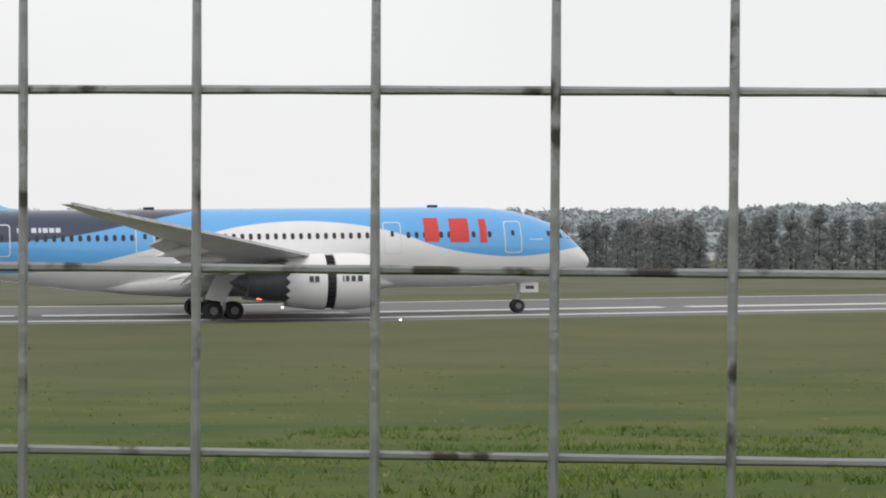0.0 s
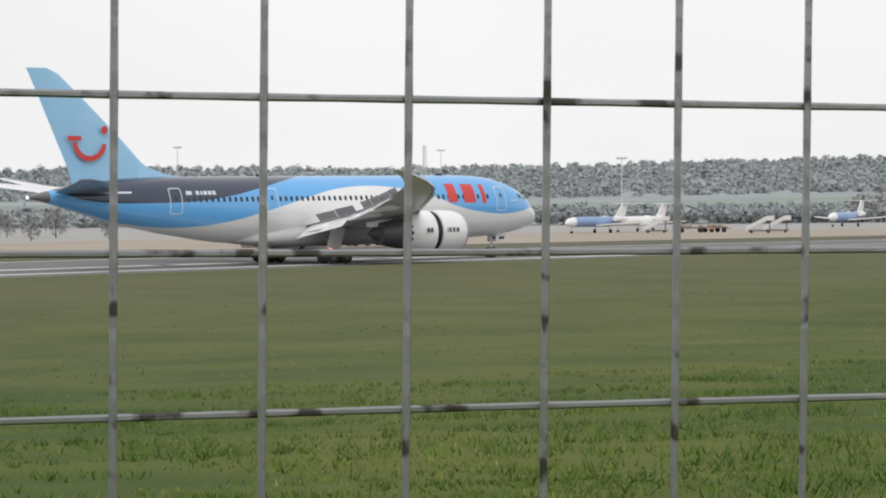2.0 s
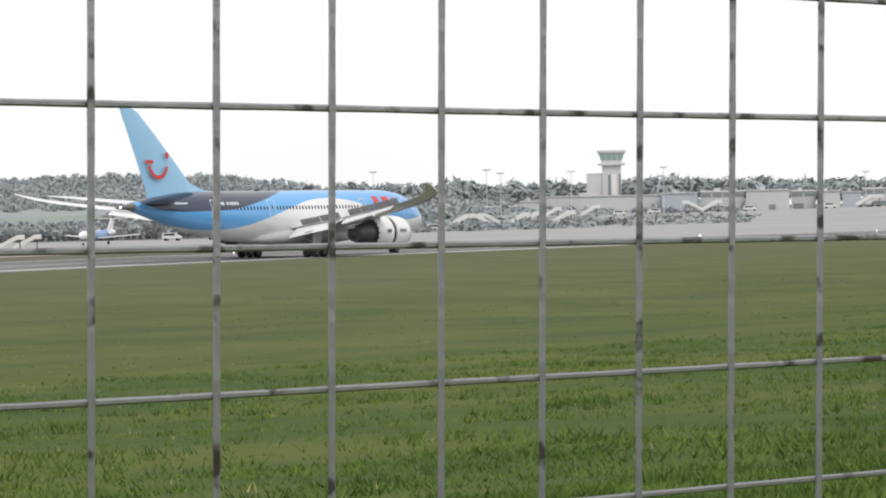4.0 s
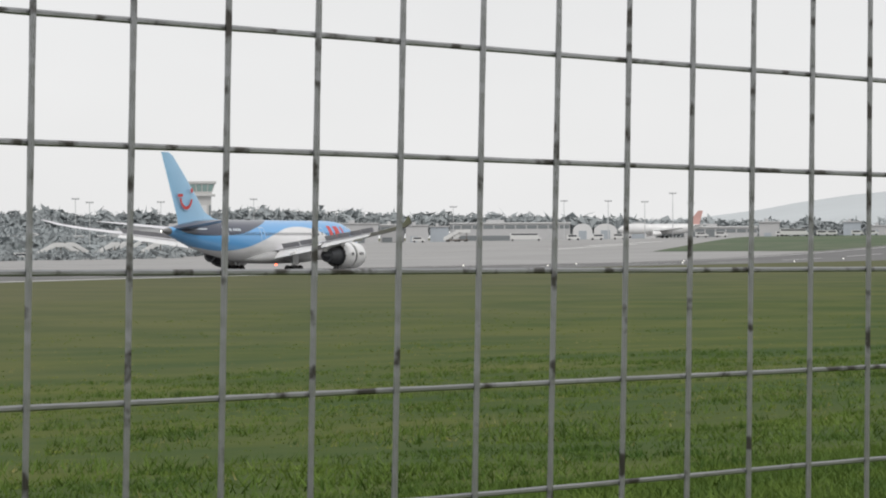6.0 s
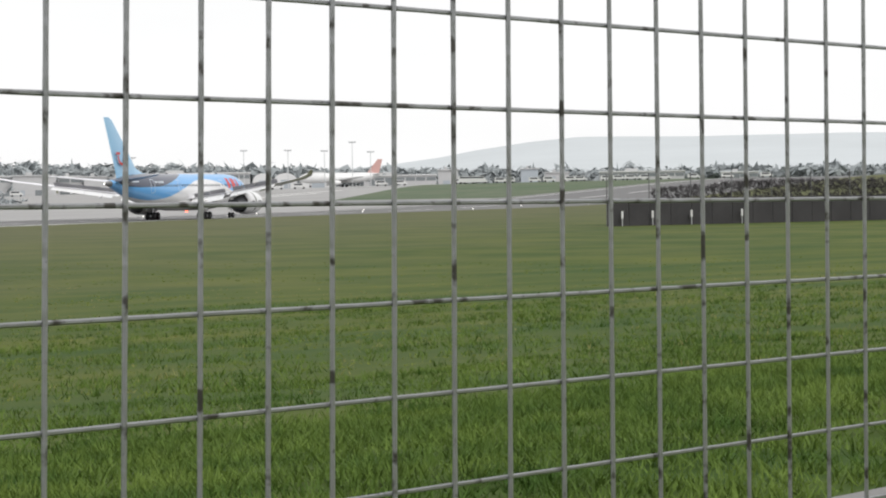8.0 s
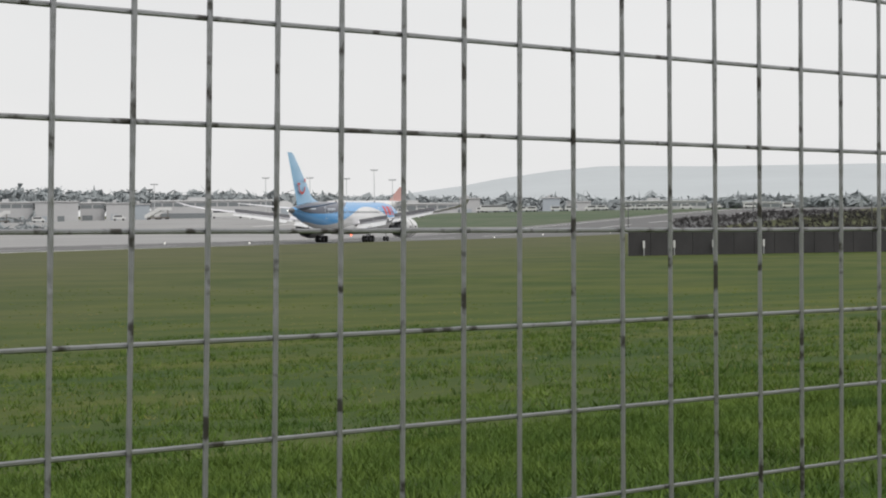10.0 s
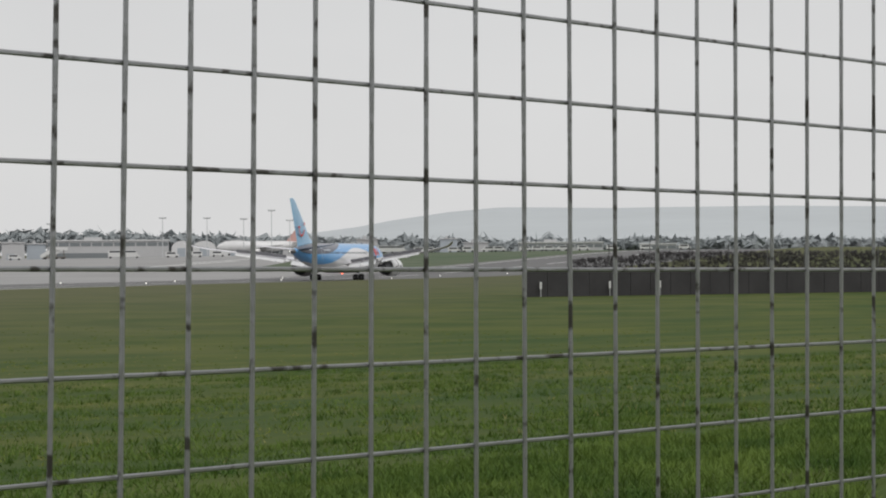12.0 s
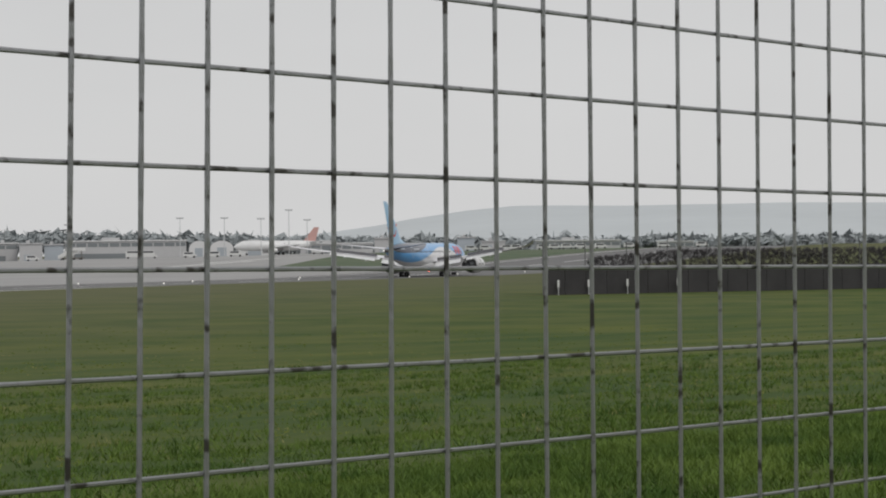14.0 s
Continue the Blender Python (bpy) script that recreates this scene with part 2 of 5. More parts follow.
def island_verge():
    """The grass island that widens between the taxiway and the apron."""
    bm = bmesh.new()
    rows = []
    for i in range(50):
        s = ISLAND[0] + i * 18.0
        far = min(ISLAND[2] + 0.24 * i * 18.0, 148)
        rows.append([bm.verts.new((p.x, p.y, ground_z(p.x, p.y) + 0.12)) for p in (along(s, ISLAND[1] + (far - ISLAND[1]) * q) for q in (0, 0.25, 0.5, 0.75, 1.0))])
    for a, b in zip(rows, rows[1:]):
        for j in range(4):
            bm.faces.new((a[j], b[j], b[j + 1], a[j + 1]))
    bmesh.ops.remove_doubles(bm, verts=bm.verts, dist=0.001)
    tagged(new("grass_island", mesh_of("grass_island", bm, ISLANDTURF, True)), "dull green grass island between taxiway and apron", "grass", kind="structure")


ISLAND = (658.0, 36.0, 85.0)
ISLANDTURF = ground_material("island_turf", [((0.09, 0.13, 0.075), (0.13, 0.15, 0.10)), ((0.08, 0.12, 0.065), (0.14, 0.16, 0.105))], [0.01, 0.1])
island_verge()
strip("taxiway_marking", 690, 760, 128, 131, 0.1, PAINT_WHITE, label="white painted taxiway marking", category="marking")
strip("taxiway_marking", 735, 800, 136, 139, 0.1, PAINT_WHITE, label="white painted taxiway marking", category="marking")


def field_path():
    bm = bmesh.new()
    rows = []
    for i in range(80):
        x = -20 + i * 3.0
        rows.append([bm.verts.new((x, y + 0.12 * noise.noise(Vector((x * 0.4, y, 0))), ground_z(x, y) + 0.03)) for y in (3.6, 4.8, 6.15)])
    for a, b in zip(rows, rows[1:]):
        for j in range(2):
            bm.faces.new((a[j], b[j], b[j + 1], a[j + 1]))
    tagged(new("path", mesh_of("path", bm, PATH_TAR)), "worn grey tarmac perimeter path beside the fence", "path", kind="structure")


field_path()


def verge():
    """Long grass heaped along the near side of the runway."""
    bm = bmesh.new()
    prof = [(-75, -0.05), (-62, 0.02), (-50, 0.14), (-40, 0.3), (-32, 0.45), (-27, 0.52), (-24.5, 0.5), (-23.4, 0.3), (-22.8, -0.05)]
    rows = []
    for i in range(241):
        s = -900 + i * 10.0
        row = []
        for l, h in prof:
            p = along(s, l)
            row.append(bm.verts.new((p.x, p.y, ground_z(p.x, p.y) + h * 0.88 + (0.03 + 0.03 * noise.noise(Vector((s * 0.09, l * 0.2, 0))) if 0 < h else 0))))
        rows.append(row)
    for a, b in zip(rows, rows[1:]):
        for j in range(len(prof) - 1):
            bm.faces.new((a[j], b[j], b[j + 1], a[j + 1]))
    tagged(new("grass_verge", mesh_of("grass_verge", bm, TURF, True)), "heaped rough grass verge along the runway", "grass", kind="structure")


verge()


# ---- welded mesh fence in front of the lens ----
def wire_material():
    m = mat("galvanised_wire", (0.33, 0.334, 0.347), 0.3, 0.65, vary=0.1, scale=11, fine=80, bump=0.05)
    nt, bs = m.node_tree, m.node_tree.nodes["Principled BSDF"]
    src = bs.inputs["Base Color"].links[0].from_socket
    tc, n = nt.nodes.new("ShaderNodeTexCoord"), nt.nodes.new("ShaderNodeTexNoise")
    info = nt.nodes.new("ShaderNodeObjectInfo")
    add = nt.nodes.new("ShaderNodeVectorMath")
    scl = nt.nodes.new("ShaderNodeVectorMath")
    scl.operation = 'SCALE'
    scl.inputs[0].default_value = (37.0, 17.0, 53.0)
    nt.links.new(info.outputs["Random"], scl.inputs[3])
    nt.links.new(tc.outputs["Object"], add.inputs[0])
    nt.links.new(scl.outputs[0], add.inputs[1])
    nt.links.new(add.outputs[0], n.inputs["Vector"])
    n.inputs["Scale"].default_value, n.inputs["Detail"].default_value = 62, 3
    r = nt.nodes.new("ShaderNodeValToRGB")
    r.color_ramp.elements[0].position, r.color_ramp.elements[1].position = 0.585, 0.66
    r.color_ramp.elements[0].color, r.color_ramp.elements[1].color = (0, 0, 0, 1), (1, 1, 1, 1)
    nt.links.new(n.outputs[0], r.inputs[0])
    x = nt.nodes.new("ShaderNodeMix")
    x.data_type = 'RGBA'
    x.inputs[7].default_value = (0.07, 0.065, 0.06, 1)
    nt.links.new(r.outputs[0], x.inputs[0])
    nt.links.new(src, x.inputs[6])
    nt.links.new(x.outputs[2], bs.inputs["Base Color"])
    return m


WIRE = wire_material()
COLUMN_OFFSET = {3: -0.3, 4: 0.5, 5: 0.7, 9: 0.4, 10: 0.4, 12: 0.5, 15: -0.3, 16: -1.2, 17: -1.0, 18: -0.3, 19: -0.6, 20: -0.5, 21: -1.4, 22: -1.6,
                 23: -1.5, 24: -0.9, 25: -0.4, 26: 0.7, 27: 1.6, 28: 2.6, 29: 1.4, 32: 1.0, 33: 0.8, 34: 1.5, 36: -0.4, 37: -0.9, 42: -0.9, 43: -0.8}
ROW_OFFSET = {-2: -0.5, -1: -1.3, 0: 0.75, 1: 1.1, 2: 1.1}


def crooked_wire(length, r, seed, n=7):
    """One drawn wire along x, slightly wavering, with a weld bead at each crossing."""
    bm = bmesh.new()
    rings = []
    steps = int(length / 0.025)
    for i in range(steps + 1):
        x = length * i / steps
        a, b = noise.noise(Vector((x * 6, seed, 0))) * 0.0003, noise.noise(Vector((x * 6, seed, 9))) * 0.0003
        q = r * (1.12 if i % 2 == 0 else 1.0)
        rings.append([Vector((x, a + q * math.cos(2 * math.pi * k / n), b + q * math.sin(2 * math.pi * k / n))) for k in range(n)])
    return add_loft(bm, rings)


def mesh_fence():
    fence = root("mesh_fence", "weathered galvanised welded wire mesh fence panel", "fence",
                 Matrix.Translation((0, 0, 6)) @ pose(0, 0, 0, 0, 0.5, 0) @ pose(0, 0, 0, 1.3, 0, 0))
    c0, c1, r0, r1 = -14, 62, -34, 14
    rows = [mesh_of("horizontal_wire", crooked_wire((c1 - c0) * 0.05, 0.00125, k), WIRE, True) for k in range(4)]
    cols = [mesh_of("vertical_wire", crooked_wire((r1 - r0) * 0.05, 0.00132, 10 + k), WIRE, True) for k in range(4)]
    for j in range(r0, r1 + 1):
        ob = new("horizontal_wire", rows[j % 4])
        ob.parent = fence
        ob.matrix_basis = pose(c0 * 0.05, 0.0012, j * 0.05 + ROW_OFFSET.get(j, 0) / 1000)
    for i in range(c0, c1 + 1):
        ob = new("vertical_wire", cols[i % 4])
        ob.parent = fence
        ob.matrix_basis = pose(i * 0.05 + COLUMN_OFFSET.get(i, 0) / 1000, -0.0012, 0) @ pose(0, 0, 0, 0, -2.0 * min(max((i - 27) / 8, 0), 1.2), 0) @ pose(0, 0, r0 * 0.05, 0, -90, 0)
    return fence


mesh_fence()


# ---- the landing airliner: x forward from the nose wheel, y to its left, z up from the wheels ----
STATIONS = [(0.0, 3.72, 3.76, 0.02), (0.12, 3.42, 4.05, 0.32), (0.45, 3.18, 4.5, 0.7), (1.0, 2.95, 5.05, 1.1), (1.6, 2.78, 5.62, 1.45), (2.3, 2.6, 6.2, 1.78), (3.0, 2.45, 6.62, 2.02),
            (4.5, 2.22, 7.18, 2.42), (6.0, 2.08, 7.58, 2.65), (8.0, 1.98, 7.82, 2.82), (10.0, 1.94, 7.9, 2.885), (36.0, 1.94, 7.9, 2.885), (38.0, 2.06, 7.9, 2.86),
            (40.0, 2.32, 7.9, 2.78), (44.0, 2.95, 7.88, 2.5), (48.0, 3.7, 7.74, 2.02), (52.0, 4.8, 7.25, 1.35), (54.5, 5.5, 6.88, 0.82), (56.4, 5.98, 6.5, 0.4), (57.05, 6.1, 6.3, 0.15)]


def skin(S, z, side, out=0.015):
    """A point on the fuselage's skin at station S and height z."""
    lo, hi, hw = lerp_table(STATIONS, S)
    c, h = (lo + hi) / 2, (hi - lo) / 2
    k = max(-0.98, min(0.98, (z - c) / h))
    return Vector((5.6 - S, side * (hw * math.sqrt(1 - k * k) + out), c + h * k))


def skin_patch(bm, outline, side, out=0.015):
    bm.faces.new([bm.verts.new(skin(S, z, side, out)) for S, z in outline])
    return bm


def skin_block(bm, S0, S1, z0, z1, side, out=0.02, n=6, m=4):
    """A painted block laid on the skin."""
    g = [[bm.verts.new(skin(S0 + (S1 - S0) * i / m, z0 + (z1 - z0) * j / n, side, out)) for j in range(n + 1)] for i in range(m + 1)]
    for i in range(m):
        for j in range(n):
            bm.faces.new((g[i][j], g[i + 1][j], g[i + 1][j + 1], g[i][j + 1]))
    return bm


def rounded(S, z, w, h, k=0.3, n=3):
    out = []
    r = min(w, h) * k
    for cx, cz, a0 in ((w / 2 - r, h / 2 - r, 0), (-w / 2 + r, h / 2 - r, 90), (-w / 2 + r, -h / 2 + r, 180), (w / 2 - r, -h / 2 + r, 270)):
        for q in range(n + 1):
            a = radians(a0 + 90 * q / n)
            out.append((S + cx + r * math.cos(a), z + cz + r * math.sin(a)))
    return out


def dense(pts, k=5):
    return [(a + (c - a) * q / k, b + (d - b) * q / k) for (a, b), (c, d) in zip(pts, pts[1:] + pts[:1]) for q in range(k)]


def livery():
    m = bpy.data.materials.new("fuselage_paint")
    m.use_nodes = True
    nt, bs = m.node_tree, m.node_tree.nodes["Principled BSDF"]
    bs.inputs["Roughness"].default_value = 0.3
    bs.inputs["Coat Weight"].default_value, bs.inputs["Coat Roughness"].default_value = 0.6, 0.1
    tc, sep = nt.nodes.new("ShaderNodeTexCoord"), nt.nodes.new("ShaderNodeSeparateXYZ")
    nt.links.new(tc.outputs["Object"], sep.inputs[0])
    st = nt.nodes.new("ShaderNodeMapRange")
    st.inputs[1].default_value, st.inputs[2].default_value = 5.6, 5.6 - 58.0
    nt.links.new(sep.outputs[0], st.inputs[0])

    def above(points):
        c = nt.nodes.new("ShaderNodeFloatCurve")
        cv = c.mapping.curves[0]
        cv.points[0].location, cv.points[1].location = (points[0][0] / 58, points[0][1] / 10), (points[-1][0] / 58, points[-1][1] / 10)
        for S, z in points[1:-1]:
            cv.points.new(S / 58, z / 10)
        c.mapping.use_clip = False
        c.mapping.update()
        nt.links.new(st.outputs[0], c.inputs["Value"])
        sub = nt.nodes.new("ShaderNodeMath")
        sub.operation = 'MULTIPLY_ADD'
        sub.inputs[1].default_value = -10.0
        nt.links.new(c.outputs[0], sub.inputs[0])
        nt.links.new(sep.outputs[2], sub.inputs[2])
        edge = nt.nodes.new("ShaderNodeMapRange")
        edge.inputs[1].default_value, edge.inputs[2].default_value = -0.02, 0.02
        nt.links.new(sub.outputs[0], edge.inputs[0])
        return edge.outputs[0]

    wave = above([(0, 4.85), (1.5, 4.78), (4, 4.38), (6.5, 4.22), (9, 4.4), (12, 4.95), (14.5, 5.8), (17, 6.45), (20, 6.85), (22.5, 6.95), (26, 6.7), (29, 6.1), (32, 5.35),
                  (35, 4.6), (38, 3.95), (41, 3.55), (44, 3.45), (48, 3.85), (52, 4.6), (57, 5.5)])
    navy = above([(0, 9.5), (22, 9.3), (28.5, 8.0), (31.5, 7.45), (34.9, 6.75), (38, 6.15), (41.3, 5.75), (46, 5.6), (51, 5.75), (54, 6.5), (57, 8.5)])
    cone = nt.nodes.new("ShaderNodeMapRange")
    cone.inputs[1].default_value, cone.inputs[2].default_value = 5.6 - 55.2, 5.6 - 55.25
    nt.links.new(sep.outputs[0], cone.inputs[0])
    grime = nt.nodes.new("ShaderNodeTexNoise")
    grime.inputs["Scale"].default_value, grime.inputs["Detail"].default_value = 0.7, 6
    nt.links.new(tc.outputs["Object"], grime.inputs["Vector"])
    wet = nt.nodes.new("ShaderNodeValToRGB")
    wet.color_ramp.elements[0].color, wet.color_ramp.elements[1].color = (0.70, 0.70, 0.705, 1), (0.79, 0.79, 0.795, 1)
    nt.links.new(grime.outputs[0], wet.inputs[0])
    col = wet.outputs[0]
    for mask, c in ((wave, (0.12, 0.39, 0.76)), (navy, (0.028, 0.038, 0.075)), (cone.outputs[0], (0.13, 0.13, 0.13))):
        x = nt.nodes.new("ShaderNodeMix")
        x.data_type = 'RGBA'
        nt.links.new(mask, x.inputs[0])
        nt.links.new(col, x.inputs[6])
        x.inputs[7].default_value = (*c, 1)
        col = x.outputs[2]
    nt.links.new(col, bs.inputs["Base Color"])
    return m


FUSELAGE = livery()
SKYBLUE = mat("pale_blue_paint", (0.30, 0.56, 0.81), 0.35, vary=0.04, scale=0.5, fine=5)
WHITE = mat("white_aircraft_paint", (0.8, 0.8, 0.8), 0.35, vary=0.05, scale=0.5, fine=6)
WINGGREY = mat("wing_grey_paint", (0.8, 0.79, 0.82), 0.55, vary=0.1, scale=0.4, fine=6)
SPOILERGREY = mat("spoiler_grey_paint", (0.27, 0.27, 0.28), 0.5, vary=0.1, scale=0.6, fine=6)
TAILBLUE = mat("tailplane_paint", (0.10, 0.13, 0.19), 0.4, vary=0.08, scale=0.5, fine=5)
for paint in (SKYBLUE, WHITE, WINGGREY, TAILBLUE):
    gloss = paint.node_tree.nodes["Principled BSDF"]
    gloss.inputs["Coat Weight"].default_value, gloss.inputs["Coat Roughness"].default_value = 0.25 if paint == WINGGREY else 0.7, 0.15
DARKMETAL = mat("dark_metal", (0.045, 0.045, 0.05), 0.5, 0.5, vary=0.2, scale=2, fine=20)
COREGREY = mat("exhaust_core_metal", (0.12, 0.125, 0.135), 0.5, 0.4, vary=0.15, scale=2, fine=12)
HUB = mat("hub_metal", (0.2, 0.2, 0.21), 0.5, 0.4, vary=0.15)
STEEL = mat("bright_metal", (0.5, 0.5, 0.51), 0.35, 0.8, vary=0.1)
TYRE = mat("tyre_rubber", (0.022, 0.022, 0.023), 0.85, vary=0.2, scale=4, fine=30)
GLASS = mat("dark_window_glass", (0.03, 0.035, 0.045), 0.12, vary=0.1)
RED = mat("red_paint", (0.62, 0.055, 0.05), 0.4, vary=0.05)
LINEWHITE = mat("door_outline_paint", (0.62, 0.68, 0.74), 0.4, vary=0.03)
INK = mat("dark_lettering_paint", (0.06, 0.06, 0.07), 0.5, vary=0.05)


def wing_section(le, te, y, z, t, twist=0.0, n=12):
    c = te - le
    ring = []
    for k in range(2 * n):
        u = k / n if k < n else 2 - k / n
        x = 0.5 - 0.5 * math.cos(math.pi * u)
        h = t * 2.6 * (0.35 * math.sqrt(x) * (1 - x) ** 0.9 + 0.06 * (1 - x) * x)
        ring.append(Vector((5.6 - (le + c * x), y, z + (h if k < n else -h * 0.75) - twist * c * (x - 0.3))))
    return ring


WING = [(0.5, 16.0, 29.7, 3.15, 1.9), (2.9, 17.4, 29.8, 3.55, 1.6), (9.9, 23.0, 30.4, 4.55, 1.0), (16.0, 27.2, 32.6, 5.35, 0.72), (22.0, 31.3, 35.4, 6.12, 0.5), (26.4, 34.9, 37.8, 6.8, 0.36),
        (28.6, 37.7, 39.8, 7.35, 0.22), (30.06, 41.1, 41.9, 8.08, 0.06)]



def wing_at(y):
    return lerp_table([(a, b, c, d, e) for a, b, c, d, e in WING], y)


def slab(bm, corners, t):
    """A thin wedge-edged panel from four corners."""
    a, b, c, d = [Vector(p) for p in corners]
    nrm = (b - a).cross(d - a).normalized() * t
    top = [bm.verts.new(p + nrm * 0.5) for p in (a, b, c, d)]
    bot = [bm.verts.new(p - nrm * 0.5) for p in (a, b, c, d)]
    bm.faces.new(top)
    bm.faces.new(bot[::-1])
    for i in range(4):
        bm.faces.new((top[i], bot[i], bot[(i + 1) % 4], top[(i + 1) % 4]))
    return bm


def wheel(parent, x, y, r, w, name="wheel"):
    prof = [(-w / 2, r * 0.55), (-w / 2, r * 0.86), (-w * 0.36, r * 0.97), (0, r), (w * 0.36, r * 0.97), (w / 2, r * 0.86), (w / 2, r * 0.55)]
    n = 24
    bm = loft([[Vector((x + q * math.cos(2 * math.pi * i / n), y + u, r + q * math.sin(2 * math.pi * i / n))) for i in range(n)] for u, q in prof])
    wh = part(name, bm, TYRE, parent, "black rubber tyre", True)
    bm = bmesh.new()
    for sgn in (-1, 1):
        add_rod(bm, (x, y + sgn * w * 0.3, r), (x, y + sgn * (w / 2 + 0.02), r), r * 0.56, r * 0.42, 20)
        add_rod(bm, (x, y + sgn * w * 0.5, r), (x, y + sgn * (w / 2 + 0.06), r), r * 0.2, r * 0.16, 12)
    part("rim", bm, HUB, wh, "grey metal wheel hub", True)
    return wh


def airliner():
    jet = root("airliner", "blue and white passenger jet rolling on the runway, flaps lowered", "airplane")
    n = 48
    rings = []
    for S in [0, 0.05, 0.12, 0.25, 0.45, 0.7, 1.0, 1.3, 1.6, 1.95, 2.3, 2.65, 3, 3.7, 4.5, 5.2, 6, 7, 8, 9, 10] + list(range(12, 36, 2)) + [36, 37, 38, 39, 40, 42, 44, 46, 48, 50, 52, 53.5, 54.5, 55.2, 56, 56.6, 57.05]:
        lo, hi, hw = lerp_table(STATIONS, S)
        rings.append([Vector((5.6 - S, hw * math.cos(2 * math.pi * i / n), (lo + hi) / 2 + (hi - lo) / 2 * math.sin(2 * math.pi * i / n))) for i in range(n)])
    fus = part("fuselage", loft(rings), FUSELAGE, jet, "sky blue fuselage with navy rear crown and white belly", True)
    # wing to body fairing
    fr = []
    for S, w, lo, hi in ((15, 1.2, 2.1, 2.5), (17, 2.7, 1.75, 3.2), (20, 3.2, 1.55, 3.6), (26, 3.3, 1.5, 3.7), (31, 3.1, 1.55, 3.5), (34.5, 2.2, 1.75, 3.0), (37, 0.8, 2.05, 2.4)):
        fr.append([Vector((5.6 - S, w * math.copysign(abs(math.cos(a)) ** 0.7, math.cos(a)), (lo + hi) / 2 + (hi - lo) / 2 * math.copysign(abs(math.sin(a)) ** 0.7, math.sin(a)))) for a in [2 * math.pi * i / 28 for i in range(28)]])
    part("belly_fairing", loft(fr), mat("belly_grey_paint", (0.5, 0.5, 0.5), 0.4, vary=0.06), fus, "pale grey belly fairing", True)
    # cabin windows, doors, cockpit glazing, markings
    pane = bmesh.new()
    skin_patch(pane, rounded(20, 5.86, 0.28, 0.46, 0.45), -1)
    pane_r = mesh_of("cabin_window", pane, GLASS)
    pane = bmesh.new()
    skin_patch(pane, rounded(20, 5.86, 0.28, 0.46, 0.45), 1)
    pane_l = mesh_of("cabin_window", pane, GLASS)
    doors = (6.5, 15.6, 33.6, 43.7)
    S = 8.3
    while S < 42.7:
        if min(abs(S - d) for d in doors) > 0.9:
            lo, hi, hw = lerp_table(STATIONS, S)
            for me, sgn in ((pane_r, -1), (pane_l, 1)):
                ob = new("cabin_window", me)
                ob.parent = fus
                ob.matrix_basis = pose(20 - S, sgn * (skin(S, 5.86, 1).y - skin(20, 5.86, 1).y), 0)
        S += 0.61
    for sgn in (-1, 1):
        for d in doors:
            w, h, zc = (1.35, 2.35, 5.65) if d < 40 else (1.25, 2.3, 5.75)
            o, i = dense(rounded(d, zc, w, h, 0.16, 3)), dense(rounded(d, zc, w - 0.16, h - 0.16, 0.16, 3))
            bm = bmesh.new()
            vo, vi = [bm.verts.new(skin(a, b, sgn, 0.02)) for a, b in o], [bm.verts.new(skin(a, b, sgn, 0.02)) for a, b in i]
            for k in range(len(vo)):
                q = (k + 1) % len(vo)
                bm.faces.new((vo[k], vo[q], vi[q], vi[k]))
            door = part("cabin_door", bm, LINEWHITE, fus, "pale outlined cabin door")
            bm = bmesh.new()
            skin_patch(bm, rounded(d, 5.95, 0.25, 0.4, 0.4), sgn)
            part("door_window", bm, GLASS, door)
        for a0, b0, a1, b1 in ((1.75, 5.55, 2.35, 5.98), (2.42, 5.62, 3.05, 6.15), (3.1, 5.72, 3.75, 6.1)):
            bm = bmesh.new()
            skin_patch(bm, [(a0, b0 - 0.12), (a1, b0), (a1, b1), (a0 + 0.08, b0 + 0.22)], sgn, 0.02)
            part("cockpit_window", bm, GLASS, fus, "dark cockpit window pane")
        for S0, S1, z0, z1 in ((13.2, 12.1, 5.35, 7.1), (11.3, 9.85, 5.3, 7.05), (9.05, 8.5, 5.25, 7.0)):
            bm = skin_block(bmesh.new(), S0, S1, z0, z1, sgn)
            part("red_emblem", bm, RED, fus, "plain red painted block")
        for S0, S1, z0, z1 in ((42.6, 42.0, 6.28, 6.62), (41.6, 41.25, 6.28, 6.62), (41.1, 40.9, 6.28, 6.62), (40.8, 40.45, 6.28, 6.62), (40.35, 40.0, 6.28, 6.62), (39.9, 39.55, 6.28, 6.62), (51.5, 47.9, 6.45, 6.62)):
            part("marking_bar", skin_block(bmesh.new(), S0, S1, z0, z1, sgn, 0.02, 1, 4), LINEWHITE, fus, "small white bar painted on navy")
        bm = bmesh.new()
        skin_block(bm, 5.2, 4.1, 5.42, 5.5, sgn, 0.02, 1, 2)
        part("marking_bar", bm, LINEWHITE, fus, "small white bar painted on blue")
    for S in (12.0, 33.0):
        part("antenna", box(5.6 - S - 0.4, 5.6 - S + 0.4, -0.05, 0.05, 7.85, 8.06, bevel=0.03), DARKMETAL, fus, "small dark blade antenna")
    part("beacon", rod((5.6 - 25, 0, 1.25), (5.6 - 25, 0, 1.6), 0.17), glow("beacon_red", (1.0, 0.14, 0.06), 5.0), fus, "glowing red beacon lamp")
    part("tail_light", rod((5.6 - 56.9, 0, 6.2), (5.6 - 57.15, 0, 6.2), 0.1), glow("tail_lamp", (1.0, 0.98, 0.9), 3.0), fus, "white tail lamp")

